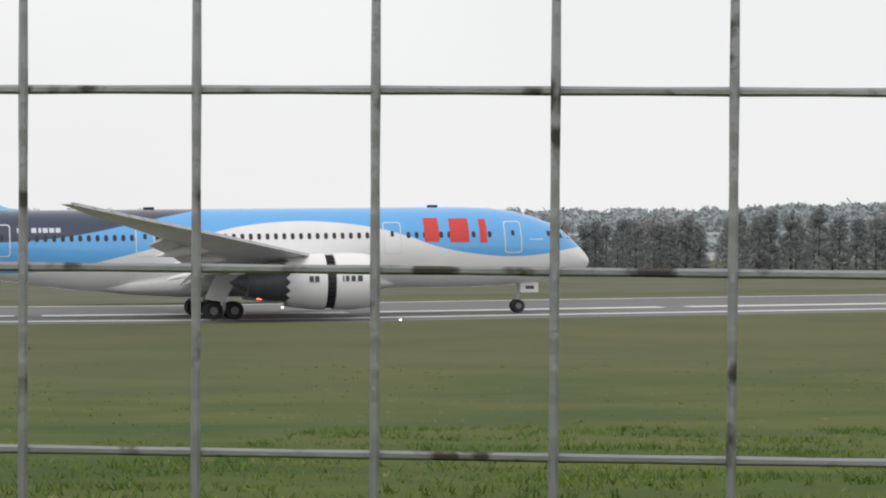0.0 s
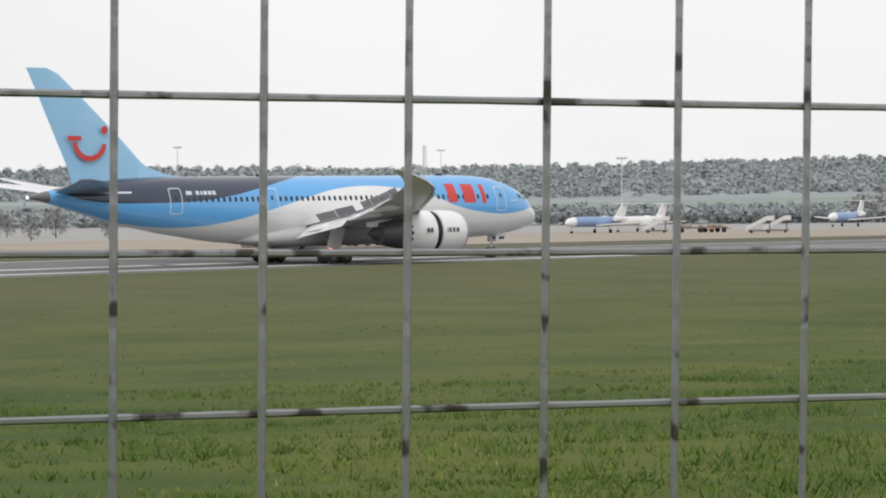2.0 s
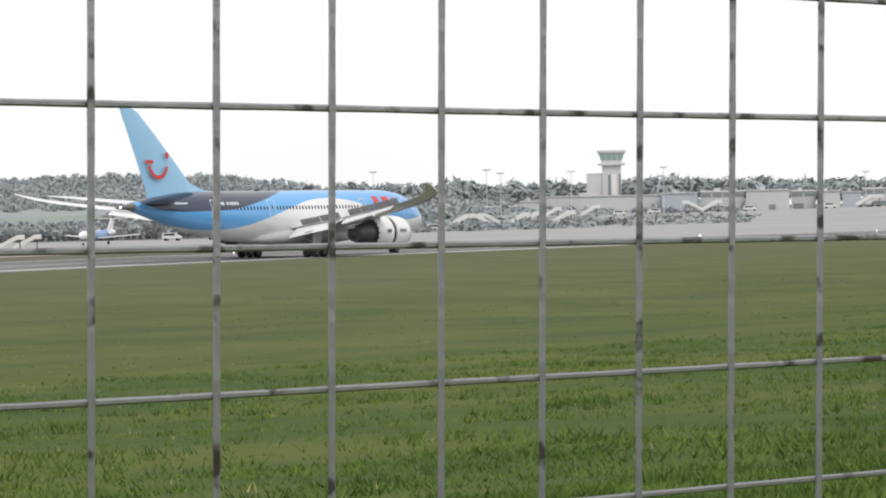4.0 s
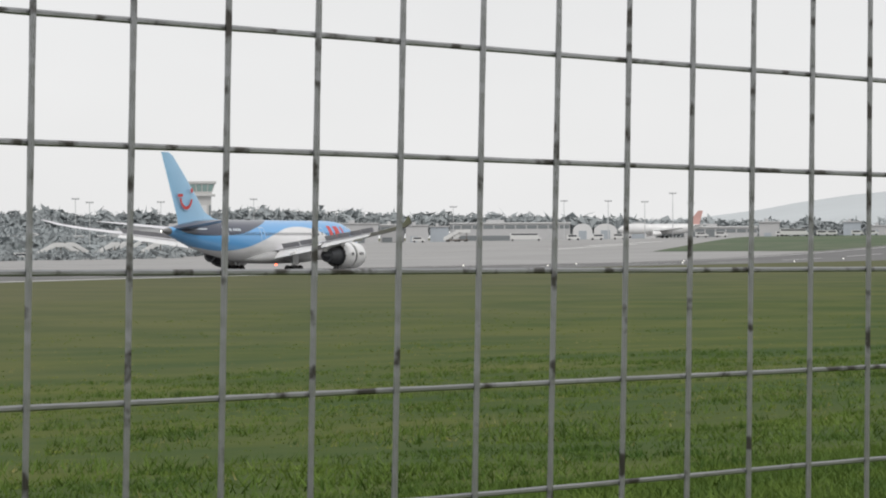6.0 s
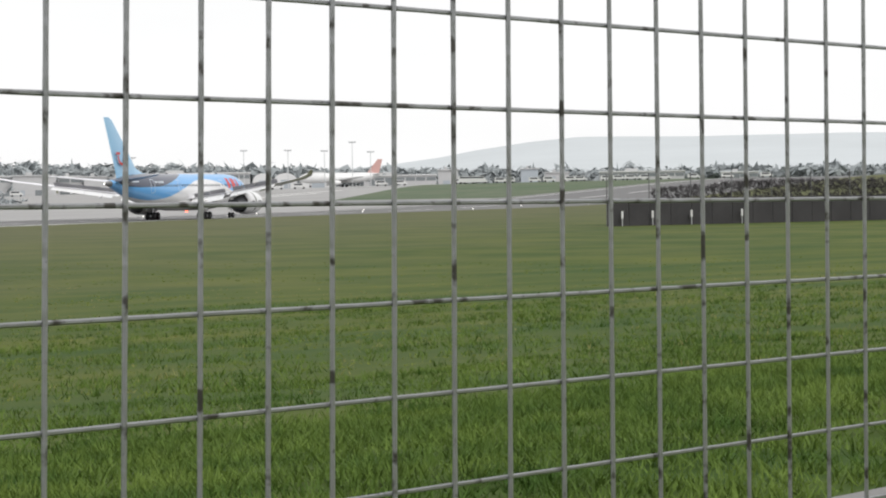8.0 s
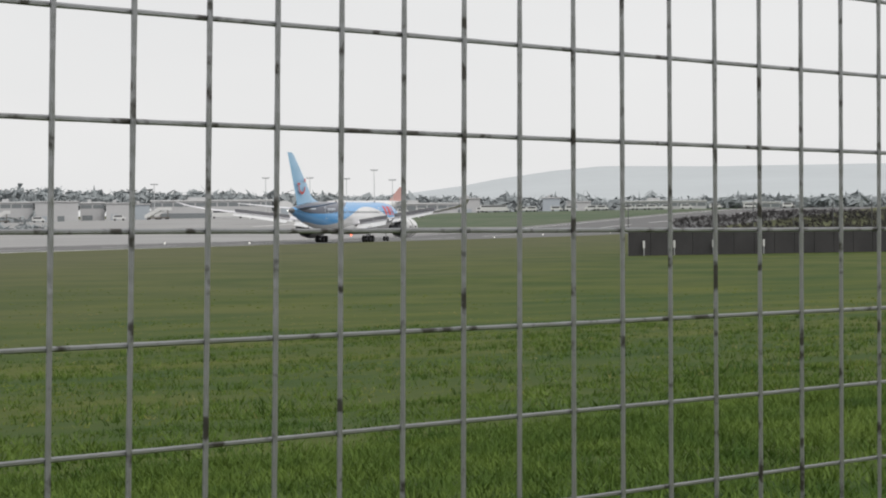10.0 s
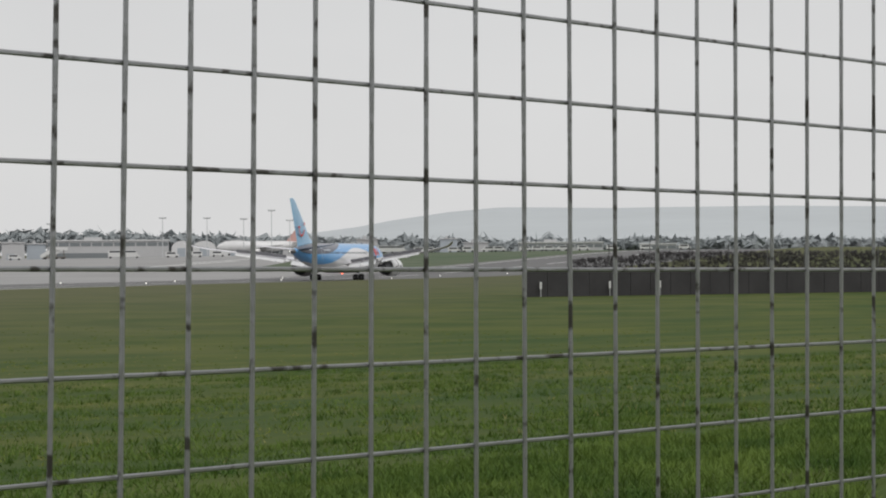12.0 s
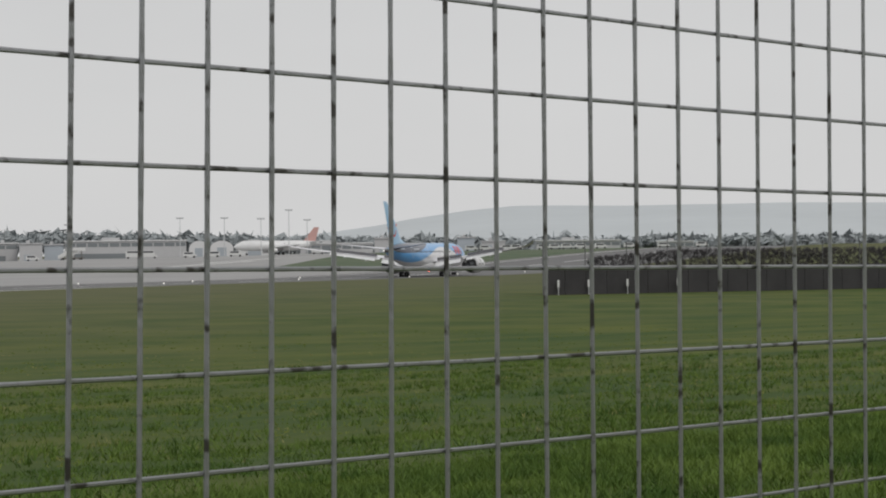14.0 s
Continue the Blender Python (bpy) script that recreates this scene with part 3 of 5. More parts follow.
    # wings with lowered flaps and raised spoilers
    for sgn in (-1, 1):
        wing = part("wing", loft([wing_section(le, te, sgn * y, z, t, 0.004) for y, le, te, z, t in WING]), WINGGREY, jet, "grey swept wing with a raked tip", True)
        bm = bmesh.new()
        for (y0, *_), (y1, *_) in zip(WING[1:], WING[2:]):
            for k in range(3):
                ya, yb = y0 + (y1 - y0) * k / 3 + 0.04, y0 + (y1 - y0) * (k + 1) / 3 - 0.04
                (la, ta, za, ka), (lb, tb, zb, kb) = wing_at(ya), wing_at(yb)
                add_loft(bm, [[Vector((5.6 - l + 0.28, sgn * y, z - 0.14)), Vector((5.6 - l + 0.1, sgn * y, z + 0.09)), Vector((5.6 - l - 0.32, sgn * y, z + 0.14 + th * 0.05)), Vector((5.6 - l - 0.05, sgn * y, z - 0.1))] for l, z, th, y in ((la, za, ka, ya), (lb, zb, kb, yb))])
        part("slat", bm, STEEL, wing, "bright metal leading edge slats")
        for y0, y1, aft0, aft1, drop0, drop1 in ((3.3, 9.6, 1.6, 0.85, 1.3, 1.1), (10.1, 10.9, 0.5, 0.5, 0.45, 0.45), (11.1, 15.7, 0.8, 0.75, 0.85, 0.7), (15.75, 20.8, 0.75, 0.65, 0.7, 0.5)):
            (_, ta, za, _), (_, tb, zb, _) = wing_at(y0), wing_at(y1)
            rings = []
            for y, te, z, aft, drop in ((y0, ta, za, aft0, drop0), (y1, tb, zb, aft1, drop1)):
                nose, tail = Vector((5.6 - te + 0.45, sgn * y, z - 0.05)), Vector((5.6 - te - aft, sgn * y, z - drop))
                up = Vector((drop, 0, aft + 0.45)).normalized()
                rings.append([nose + up * 0.02, nose.lerp(tail, 0.25) + up * 0.16, nose.lerp(tail, 0.6) + up * 0.12, tail + up * 0.02, tail - up * 0.02, nose.lerp(tail, 0.5) - up * 0.08, nose.lerp(tail, 0.15) - up * 0.12])
            part("flap", loft(rings), WHITE, wing, "white lowered trailing edge flap")
        for y0, y1 in ((3.4, 6.4), (6.45, 9.4), (11.0, 13.4), (13.45, 15.9), (15.95, 18.4), (18.45, 20.9)):
            (_, ta, za, ka), (_, tb, zb, kb) = wing_at(y0), wing_at(y1)
            bm = slab(bmesh.new(), [(5.6 - ta + 1.15, sgn * y0, za + 0.1), (5.6 - tb + 1.0, sgn * y1, zb + 0.1), (5.6 - tb + 0.5, sgn * y1, zb + 0.74), (5.6 - ta + 0.55, sgn * y0, za + 0.8)], 0.07)
            part("spoiler", bm, SPOILERGREY, wing, "dark grey raised spoiler panel")
        for y0, ln in ((6.4, 4.6), (12.8, 4.0), (17.6, 3.4)):
            le, te, z, t = wing_at(y0)
            rr = [(0, 0.05), (0.6, 0.22), (1.6, 0.3), (2.6, 0.26), (ln - 0.4, 0.14), (ln, 0.03)]
            bm = loft([[Vector((5.6 - te + 2.2 - u, sgn * y0 + q * 0.75 * math.cos(2 * math.pi * i / 12), z - 0.55 - 0.22 * max(0, u - 2) + q * math.sin(2 * math.pi * i / 12))) for i in range(12)] for u, q in rr])
            part("flap_fairing", bm, WHITE, wing, "white flap track fairing", True)
        # engine
        cy, cz = sgn * 9.85, 2.72
        prof = [(5.9 - 19.3, 1.38), (5.9 - 18.85, 1.45), (5.9 - 18.6, 1.58), (5.9 - 18.62, 1.68), (5.9 - 18.9, 1.82), (5.9 - 19.6, 1.94), (5.9 - 20.6, 1.99), (5.9 - 21.7, 1.98), (5.9 - 21.72, 1.8)]
        eng = part("engine_nacelle", lathe_x(prof, cy, cz), WHITE, wing, "white engine nacelle with its thrust reverser open", True)
        part("inlet_lip", lathe_x([(5.9 - 19.0, 1.44), (5.9 - 18.72, 1.5), (5.9 - 18.57, 1.6), (5.9 - 18.6, 1.7), (5.9 - 18.8, 1.79)], cy, cz), STEEL, eng, "bright metal inlet lip", True)
        part("cascade", lathe_x([(5.9 - 21.6, 1.78), (5.9 - 22.5, 1.76)], cy, cz), DARKMETAL, eng, "dark open reverser cascade ring", True)
        part("cascade_vane", add_cascade(cy, cz), DARKMETAL, eng)
        part("reverser_sleeve", sleeve(cy, cz), WHITE, eng, "white translating cowl with chevron edge", True)
        part("exhaust_cone", lathe_x([(5.9 - 22.3, 1.74), (5.9 - 24.6, 1.42), (5.9 - 26.2, 1.25), (5.9 - 27.7, 0.98), (5.9 - 27.75, 0.7), (5.9 - 28.9, 0.05)], cy, cz), COREGREY, eng, "dark grey exhaust core", True)
        part("fan", lathe_x([(5.9 - 19.9, 1.4), (5.9 - 19.9, 0.4), (5.9 - 19.5, 0.3), (5.9 - 19.1, 0.02)], cy, cz), DARKMETAL, eng, "dark fan behind the inlet", True)
        for a, b in ((22.95, 23.25), (23.35, 23.65), (20.85, 21.1), (20.4, 20.7), (19.9, 20.25), (21.2, 21.3)):
            cowl = lambda S, z: Vector((5.9 - S, cy + sgn * (math.sqrt(max(0, (1.985 - 0.05 * abs(S - 20.8) if S < 22 else 1.97) ** 2 - (z - cz) ** 2)) * 1.004 + 0.03), z))
            bm = bmesh.new()
            bm.faces.new([bm.verts.new(cowl(S, z)) for S, z in ((a, cz + 0.02), (b, cz + 0.02), (b, cz + 0.42), (a, cz + 0.42))])
            part("marking_bar", bm, INK, eng, "dark bar painted on the cowl")
        bm = loft([[Vector((x, cy + q, z)) for q in (-0.28 * w, 0.28 * w)] + [Vector((x, cy + q, z2)) for q in (0.28 * w, -0.28 * w)] for x, z, z2, w in ((5.6 - 20.6, 4.5, 4.75, 0.4), (5.6 - 22.4, 3.6, 4.5, 1), (5.6 - 25.5, 3.2, 4.0, 1), (5.6 - 28.6, 3.3, 3.7, 0.4))])
        part("pylon", bm, WHITE, eng)

    # tail
    fin_secs = [(6.9, 43.2, 52.6, 0.75), (8.2, 44.6, 52.9, 0.62), (9.3, 45.8, 53.4, 0.54), (11.25, 47.8, 54.3, 0.48), (14.3, 51.2, 55.7, 0.36), (16.6, 53.9, 56.8, 0.24), (17.1, 55.0, 57.05, 0.12)]
    bm = loft([[Vector((p.x, p.z - 0, p.y)) for p in wing_section(a, b, z, 0.0, t)] for z, a, b, t in fin_secs])
    fin = part("fin", bm, SKYBLUE, jet, "pale blue tail fin", True)
    bm = loft([[Vector((5.6 - S, 0.16 * w, 7.7)), Vector((5.6 - S, -0.16 * w, 7.7)), Vector((5.6 - S, 0, 7.75 + h))] for S, w, h in ((40.8, 0.1, 0.08), (43.0, 1, 0.3), (45.0, 1.4, 1.0), (46.2, 1.6, 1.7))])
    part("dorsal_fillet", bm, SKYBLUE, fin, "pale blue dorsal fillet", True)
    for sgn in (-1, 1):
        bm = bmesh.new()
        pts = []
        for k in range(13):
            a = radians(185 + 165 * k / 12)
            pts.append((51.1 - 1.5 * math.cos(a), 10.95 + 1.5 * math.sin(a)))
        for (a, b), (c, d) in zip(pts, pts[1:]):
            g = []
            for S, z, off in ((a, b, -0.22), (c, d, -0.22), (c, d, 0.22), (a, b, 0.22)):
                q = Vector((S - 51.1, z - 10.95)).normalized()
                g.append(bm.verts.new((5.6 - (S + q.x * off), sgn * 0.42, z + q.y * off)))
            bm.faces.new(g)
        part("red_emblem", bm, RED, fin, "plain red curved stroke")
        bm = bmesh.new()
        bm.faces.new([bm.verts.new((5.6 - 49.6 + 0.33 * math.cos(2 * math.pi * k / 16), sgn * 0.42, 11.9 + 0.36 * math.sin(2 * math.pi * k / 16))) for k in range(16)])
        part("red_dot", bm, RED, fin, "plain red dot")
        bm = bmesh.new()
        bm.faces.new([bm.verts.new((5.6 - S, sgn * 0.42, z)) for S, z in ((51.95, 10.98), (53.3, 10.98), (53.3, 11.38), (51.95, 11.38))])
        part("red_bar", bm, RED, fin, "plain red bar")
        secs = [(0.9, 49.2, 55.0, 6.55, 0.55), (3.0, 50.9, 55.7, 6.8, 0.42), (8.6, 55.0, 57.6, 7.45, 0.24), (9.9, 56.9, 58.2, 7.6, 0.1)]
        part("tailplane", loft([wing_section(a, b, sgn * y, z, t) for y, a, b, z, t in secs]), TAILBLUE if sgn < 0 else WINGGREY, jet, "dark grey tailplane", True)

    # landing gear
    gear = part("nose_gear_strut", add_rod(rod((0, 0, 0.5), (0.15, 0, 2.4), 0.11, n=12), (0, -0.42, 0.5), (0, 0.42, 0.5), 0.07), STEEL, jet, "bright metal nose gear leg", True)
    for y in (-0.34, 0.34):
        wheel(gear, 0, y, 0.5, 0.36)
    for y in (-0.62, 0.62):
        part("gear_door", box(0.1, 1.5, y - 0.025, y + 0.025, 1.5, 2.25, bevel=0.02), WHITE, gear, "white nose gear door")
        bm = box(0.5, 1.15, y - 0.04, y + 0.04, 1.75, 2.0)
        part("marking_bar", bm, INK, gear, "dark bar painted on the door")
    for sgn in (-1, 1):
        leg = part("main_gear_strut", add_rod(add_rod(rod((-22.78, sgn * 4.9, 0.65), (-22.6, sgn * 4.6, 3.4), 0.2, n=14), (-23.5, sgn * 4.9, 0.64), (-22.06, sgn * 4.9, 0.64), 0.14), (-22.7, sgn * 4.8, 1.5), (-22.6, sgn * 2.6, 2.6), 0.1), STEEL, jet, "bright metal main gear leg", True)
        for dx in (-0.74, 0.74):
            for dy in (-0.62, 0.62):
                wheel(leg, -22.78 + dx, sgn * (4.9 + dy), 0.66, 0.5)
        part("gear_door", slab(bmesh.new(), [(-21.7, sgn * 5.1, 3.2), (-23.3, sgn * 5.1, 3.2), (-24.2, sgn * 5.6, 1.5), (-22.7, sgn * 5.6, 1.25)], 0.07), WHITE, leg, "white main gear door")
    return jet


def add_cascade(cy, cz):
    bm = bmesh.new()
    for k in range(36):
        a = 2 * math.pi * k / 36
        m = Matrix.Translation((0, cy, cz)) @ Matrix.Rotation(a, 4, 'X')
        add_box(bm, 5.9 - 22.4, 5.9 - 21.7, -0.03, 0.03, 1.74, 1.86, m)
    return bm


def sleeve(cy, cz):
    n = 72
    rings = []
    for S, r, tooth in ((22.4, 1.8, 0), (22.35, 1.97, 0), (23.2, 1.93, 0), (24.2, 1.82, 0), (24.75, 1.74, 0), (25.05, 1.70, 0.32), (24.95, 1.66, 0.32), (24.0, 1.68, 0)):
        rings.append([Vector((5.9 - S - tooth * (0.5 - abs((i * 18 / n) % 1 - 0.5)) * 2 + tooth * 0.5, cy + r * math.cos(2 * math.pi * i / n), cz + r * math.sin(2 * math.pi * i / n))) for i in range(n)])
    return loft(rings, False)


AIRLINER = airliner()


# ---- woods, ridge and far hill ----
BARK = mat("bark", (0.09, 0.075, 0.06), 0.9, vary=0.25, scale=2, fine=20)
# Tree line greyed and paled: haze put into the foliage colour
HAZEPINE = mat("hazed_pine_foliage", (0.25, 0.265, 0.27), 0.9, vary=0.3, scale=0.6, fine=5, spec=0.1)
HAZELEAF = mat("hazed_bare_spring_foliage", (0.31, 0.295, 0.285), 0.9, vary=0.3, scale=0.6, fine=5, spec=0.1)
# Far woods, pasture and hill have distance haze mixed into their base colours
HAZEWOOD = mat("hazed_wood", (0.355, 0.382, 0.392), 0.95, vary=0.1, scale=0.02, fine=0.12, spec=0.0)
HAZEFIELD = mat("hazed_pasture", (0.30, 0.345, 0.315), 0.95, vary=0.1, scale=0.008, fine=0.05, spec=0.0)
HAZEHILL = mat("hazed_hill", (0.565, 0.595, 0.61), 0.95, vary=0.04, scale=0.004, fine=0.02, spec=0.0)


def clumps(spots, seed, tris=10, flat=1.0, leaf=0.42):
    """Ragged leaf clumps: at each (x, y, z, r) a tuft of small triangles."""
    rng = np.random.default_rng(seed)
    spots = np.array(spots, float)
    n = len(spots)
    c = np.repeat(spots[:, :3], tris, 0)
    r = np.repeat(spots[:, 3], tris)[:, None]
    d = rng.normal(size=(n * tris, 3))
    d /= np.linalg.norm(d, axis=1)[:, None]
    o = c + d * r * rng.uniform(0.35, 1.0, (n * tris, 1)) * np.array([1, 1, flat])
    # each leaf lies roughly along the rounded outside of its clump, turned outwards
    soft = d * 0.8 + np.array([0, 0, 0.35]) + rng.normal(0, 0.18, d.shape)
    soft /= np.linalg.norm(soft, axis=1)[:, None]
    q = rng.normal(size=(n * tris, 3, 3))
    q -= 0.85 * (q * soft[:, None, :]).sum(2, keepdims=True) * soft[:, None, :]
    turned = (np.cross(q[:, 1] - q[:, 0], q[:, 2] - q[:, 0]) * soft).sum(1) < 0
    q[turned] = q[turned][:, ::-1]
    tri = o[:, None, :] + q * r[:, None, :] * leaf
    me = bpy.data.meshes.new("leaves")
    me.from_pydata(tri.reshape(-1, 3).tolist(), [], [(3 * i, 3 * i + 1, 3 * i + 2) for i in range(n * tris)])
    return me


def tree(kind, h, seed):
    rng = random.Random(seed)
    conifer = kind == "conifer"
    t = root("conifer_tree" if conifer else "broadleaf_tree", "conifer in the shelter belt, greyed and paled in colour for haze" if conifer else "bare brownish broadleaf tree in early spring, paled in colour for haze", "tree", group="airfield trees")
    bm = rod((0, 0, -0.3), (0, 0, h * (0.9 if conifer else 0.5)), h * 0.025, h * 0.006, 7)
    for k in range(9):
        a, z = rng.uniform(0, 6.28), h * rng.uniform(0.3, 0.75)
        ln = h * (0.16 if conifer else 0.3)
        add_rod(bm, (0, 0, min(z, h * 0.48 if not conifer else z)), (ln * math.cos(a), ln * math.sin(a), z + ln * (0.1 if conifer else 0.7)), h * 0.009, h * 0.003, 5)
    part("trunk", bm, BARK, t)
    spots = []
    for k in range(150 if conifer else 150):
        if conifer:
            z = rng.uniform(0.02, 1.0)
            w = (1.05 - z) ** 0.75 * 0.30 * h + 0.03 * h
            a, q = rng.uniform(0, 6.28), math.sqrt(rng.random())
            spots.append((w * q * math.cos(a), w * q * math.sin(a), z * h, h * rng.uniform(0.05, 0.09)))
        else:
            a, b, q = rng.uniform(0, 6.28), rng.uniform(-1, 1), rng.random() ** 0.4
            w = 0.42 * h * q * math.sqrt(1 - b * b)
            spots.append((w * math.cos(a), w * math.sin(a), h * (0.52 + 0.46 * b * q), h * rng.uniform(0.04, 0.085)))
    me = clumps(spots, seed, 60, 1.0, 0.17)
    me.materials.append(HAZEPINE if conifer else HAZELEAF)
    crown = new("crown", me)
    crown.parent = t
    return t


def plant(src, az, d, k, turn):
    x, y = polar(az, d)
    c = copy_thing(src, pose(x, y, ground_z(x, y), 0, 0, turn) @ Matrix.Scale(k, 4))
    c.scale = (k, k, k)
    return c


def woods():
    rng = random.Random(5)
    pines = [tree("conifer", 9.0, s) for s in (1, 2, 3, 4)]
    broad = [tree("broadleaf", 9.0, s) for s in (11, 12, 13)]
    az = -5.2
    while az < 9.0:
        top = 7.6 if az < 0.05 else 8.2 if az < 4 else 10.4
        if not (0.02 < az < 0.3 or -3.05 < az < -2.75):
            for row_d in (400, 420):
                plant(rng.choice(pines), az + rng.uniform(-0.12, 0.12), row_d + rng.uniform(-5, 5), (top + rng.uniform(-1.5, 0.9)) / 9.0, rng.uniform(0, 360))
        az += 0.30 if az < 0.05 else 0.42
    for k in range(26):
        az = 8.7 + 0.15 * k
        plant(rng.choice(broad), az + rng.uniform(-0.1, 0.1), rng.uniform(400, 425), (9.0 - 1.7 * (az - 8.7) + rng.uniform(-0.6, 0.6)) / 9.0, rng.uniform(0, 360))
    for k in range(14):
        plant(rng.choice(broad), rng.uniform(-5, 6), rng.uniform(455, 480), rng.uniform(7.6, 9.4) / 9.0, rng.uniform(0, 360))
    for az, d, h in ((9.0, 405, 8.5), (9.5, 410, 7.5), (10.0, 405, 6.6), (10.5, 412, 5.5), (11.2, 405, 4.2), (11.9, 410, 3.6), (12.6, 430, 3.2), (-6.5, 430, 6.5), (-8.2, 430, 6), (-10, 430, 6), (-11.5, 430, 6), (-13, 430, 6), (-14.5, 430, 6),
                     (13.4, 440, 4.0), (15.0, 450, 3.4), (18.7, 560, 6.2), (21.7, 560, 5.4), (22.4, 620, 5), (30.6, 780, 9), (13.9, 500, 6), (12.9, 520, 4.5), (31.0, 800, 9.5), (31.5, 770, 8.5), (31.9, 790, 8)):
        plant(rng.choice(broad), az, d, h / 9.0, rng.uniform(0, 360))
    for p in pines + broad:
        for o in (*p.children_recursive, p):
            bpy.data.objects.remove(o)


def crest(table, d0, d1, name, material, label, field=None):
    """A long rise of land seen from the airfield; table: heading, height of its crest."""
    bm = bmesh.new()
    grid = []
    n = 90
    for i in range(n + 1):
        az = table[0][0] + (table[-1][0] - table[0][0]) * i / n
        top = lerp_table(table, az)[0]
        rowv = []
        for j in range(9):
            k = j / 8
            x, y = polar(az, d0 + (d1 - d0) * k)
            z0 = ground_z(*polar(az, d0)) - 0.5
            rowv.append(bm.verts.new((x, y, z0 + (top - z0) * (k ** 1.3) + 0.6 * noise.noise(Vector((x * 0.01, y * 0.01, 0))))))
        x, y = polar(az, d1 + 250)
        rowv.append(bm.verts.new((x, y, -5)))
        grid.append(rowv)
    for i in range(n):
        for j in range(9):
            f = bm.faces.new((grid[i][j], grid[i + 1][j], grid[i + 1][j + 1], grid[i][j + 1]))
            f.material_index = 1 if field and j in field else 0
    mats = [material, HAZEFIELD] if field else [material]
    tagged(new(name, mesh_of(name, bm, mats, True)), label, "hill", kind="structure")


def far_trees(table, d, name, spread, size, count, seed, low=0.0, deep=60.0, material=None, bare=None):
    rng = random.Random(seed)
    spots = []
    for k in range(count):
        az = rng.uniform(table[0][0], table[-1][0])
        top = lerp_table(table, az)[0]
        bumpy = 1.0 + 0.45 * noise.noise(Vector((az * 2.1, seed, 0)))
        r = size * rng.uniform(0.6, 1.2) * max(0.3, bumpy)
        q = rng.random()
        x, y = polar(az, d - deep * q)
        if bare:
            # a wooded flank with an open pasture across it
            if bare[0] < q < bare[1]:
                continue
            spots.append((x, y, low + (top - low) * (1 - q) ** 1.3 + rng.uniform(-0.4, 0.5) * r, r))
            continue
        spots.append((x, y, top - (top - low) * q * spread + rng.uniform(-0.3, 0.7) * r, r))
    me = clumps(spots, seed, 28, 0.85, 0.55)
    me.materials.append(material or HAZEWOOD)
    tagged(new(name, me), "distant woodland along the skyline, coloured pale for haze", "woodland", kind="stuff")


RIDGE = [(-22, 14), (-8, 13), (0, 15), (5, 19), (8, 23), (12, 23), (16, 24), (20, 22.5), (24, 23.5), (28, 26), (31, 27), (33, 25), (36, 15), (40, 9), (44, 8)]
crest(RIDGE, 760, 1500, "ridge", HAZEWOOD, "wooded ridge with a green pasture on its flank, coloured pale for haze", field=(1, 2))
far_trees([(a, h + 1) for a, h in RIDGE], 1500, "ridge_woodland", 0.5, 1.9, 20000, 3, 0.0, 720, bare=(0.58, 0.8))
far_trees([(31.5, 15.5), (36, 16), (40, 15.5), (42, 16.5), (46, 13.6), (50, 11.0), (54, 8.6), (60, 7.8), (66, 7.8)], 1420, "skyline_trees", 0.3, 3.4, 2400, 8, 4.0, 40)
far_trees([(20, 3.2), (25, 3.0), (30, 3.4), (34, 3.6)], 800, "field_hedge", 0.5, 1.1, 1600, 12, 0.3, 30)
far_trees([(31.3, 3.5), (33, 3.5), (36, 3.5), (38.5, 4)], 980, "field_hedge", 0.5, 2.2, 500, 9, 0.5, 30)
crest([(48.5, 14), (51.5, 30), (52.6, 38), (53.3, 46), (54.5, 56), (55.5, 61), (58, 59.5), (61, 61), (66, 57), (70, 53)], 2300, 3400, "far_hill", HAZEHILL, "hill on the horizon, coloured pale blue for haze")
woods()

# ---- masts ----
GALV = mat("mast_steel", (0.62, 0.63, 0.64), 0.5, 0.4, vary=0.1)


def light_mast(az, d, top):
    x, y = polar(az, d)
    z = ground_z(x, y)
    m = root("floodlight_mast", "tall grey apron floodlight mast", "light mast", pose(x, y, z, 0, 0, -az), group="apron masts")
    part("pole", rod((0, 0, -0.2), (0, 0, top - z - 0.3), 0.2, 0.1, 8), GALV, m)
    part("crossarm", box(-1.3, 1.3, -0.12, 0.12, top - z - 0.5, top - z - 0.3), GALV, m)
    for k in (-1.05, 0, 1.05):
        part("lamp_head", box(k - 0.45, k + 0.45, -0.5, 0.4, top - z - 0.28, top - z + 0.05, bevel=0.06), GALV, m)


for az, d, top in ((16.39, 900, 24.5), (21.87, 950, 23.9), (25.65, 700, 16.9), (31.96, 800, 13.3), (32.28, 800, 17.1), (36.02, 1000, 20.5), (38.39, 1000, 20.5), (38.68, 1000, 19.2), (40.15, 1000, 19.3), (42.07, 1050, 20.9),
                   (46.23, 1050, 17.7), (48.54, 1050, 19.8), (49.46, 1050, 19.7), (50.22, 1050, 19.3), (50.80, 1050, 22.5), (51.18, 1050, 18.7)):
    light_mast(az, d, top)


def lattice_mast(az, d, top):
    x, y = polar(az, d)
    m = root("radio_mast", "slender grey lattice radio mast on the ridge", "radio mast", pose(x, y, 10))
    h = top - 10
    for k in range(3):
        a = 2.09 * k
        part("leg", rod((1.2 * math.cos(a), 1.2 * math.sin(a), 0), (0.7 * math.cos(a), 0.7 * math.sin(a), h), 0.16), GALV, m)
    bm = bmesh.new()
    for j in range(9):
        z = h * j / 9
        for k in range(3):
            a, b = 2.09 * k, 2.09 * (k + 1)
            add_rod(bm, (1.1 * math.cos(a), 1.1 * math.sin(a), z), (1.0 * math.cos(b), 1.0 * math.sin(b), z + h / 9), 0.08, n=4)
    part("bracing", bm, GALV, m)


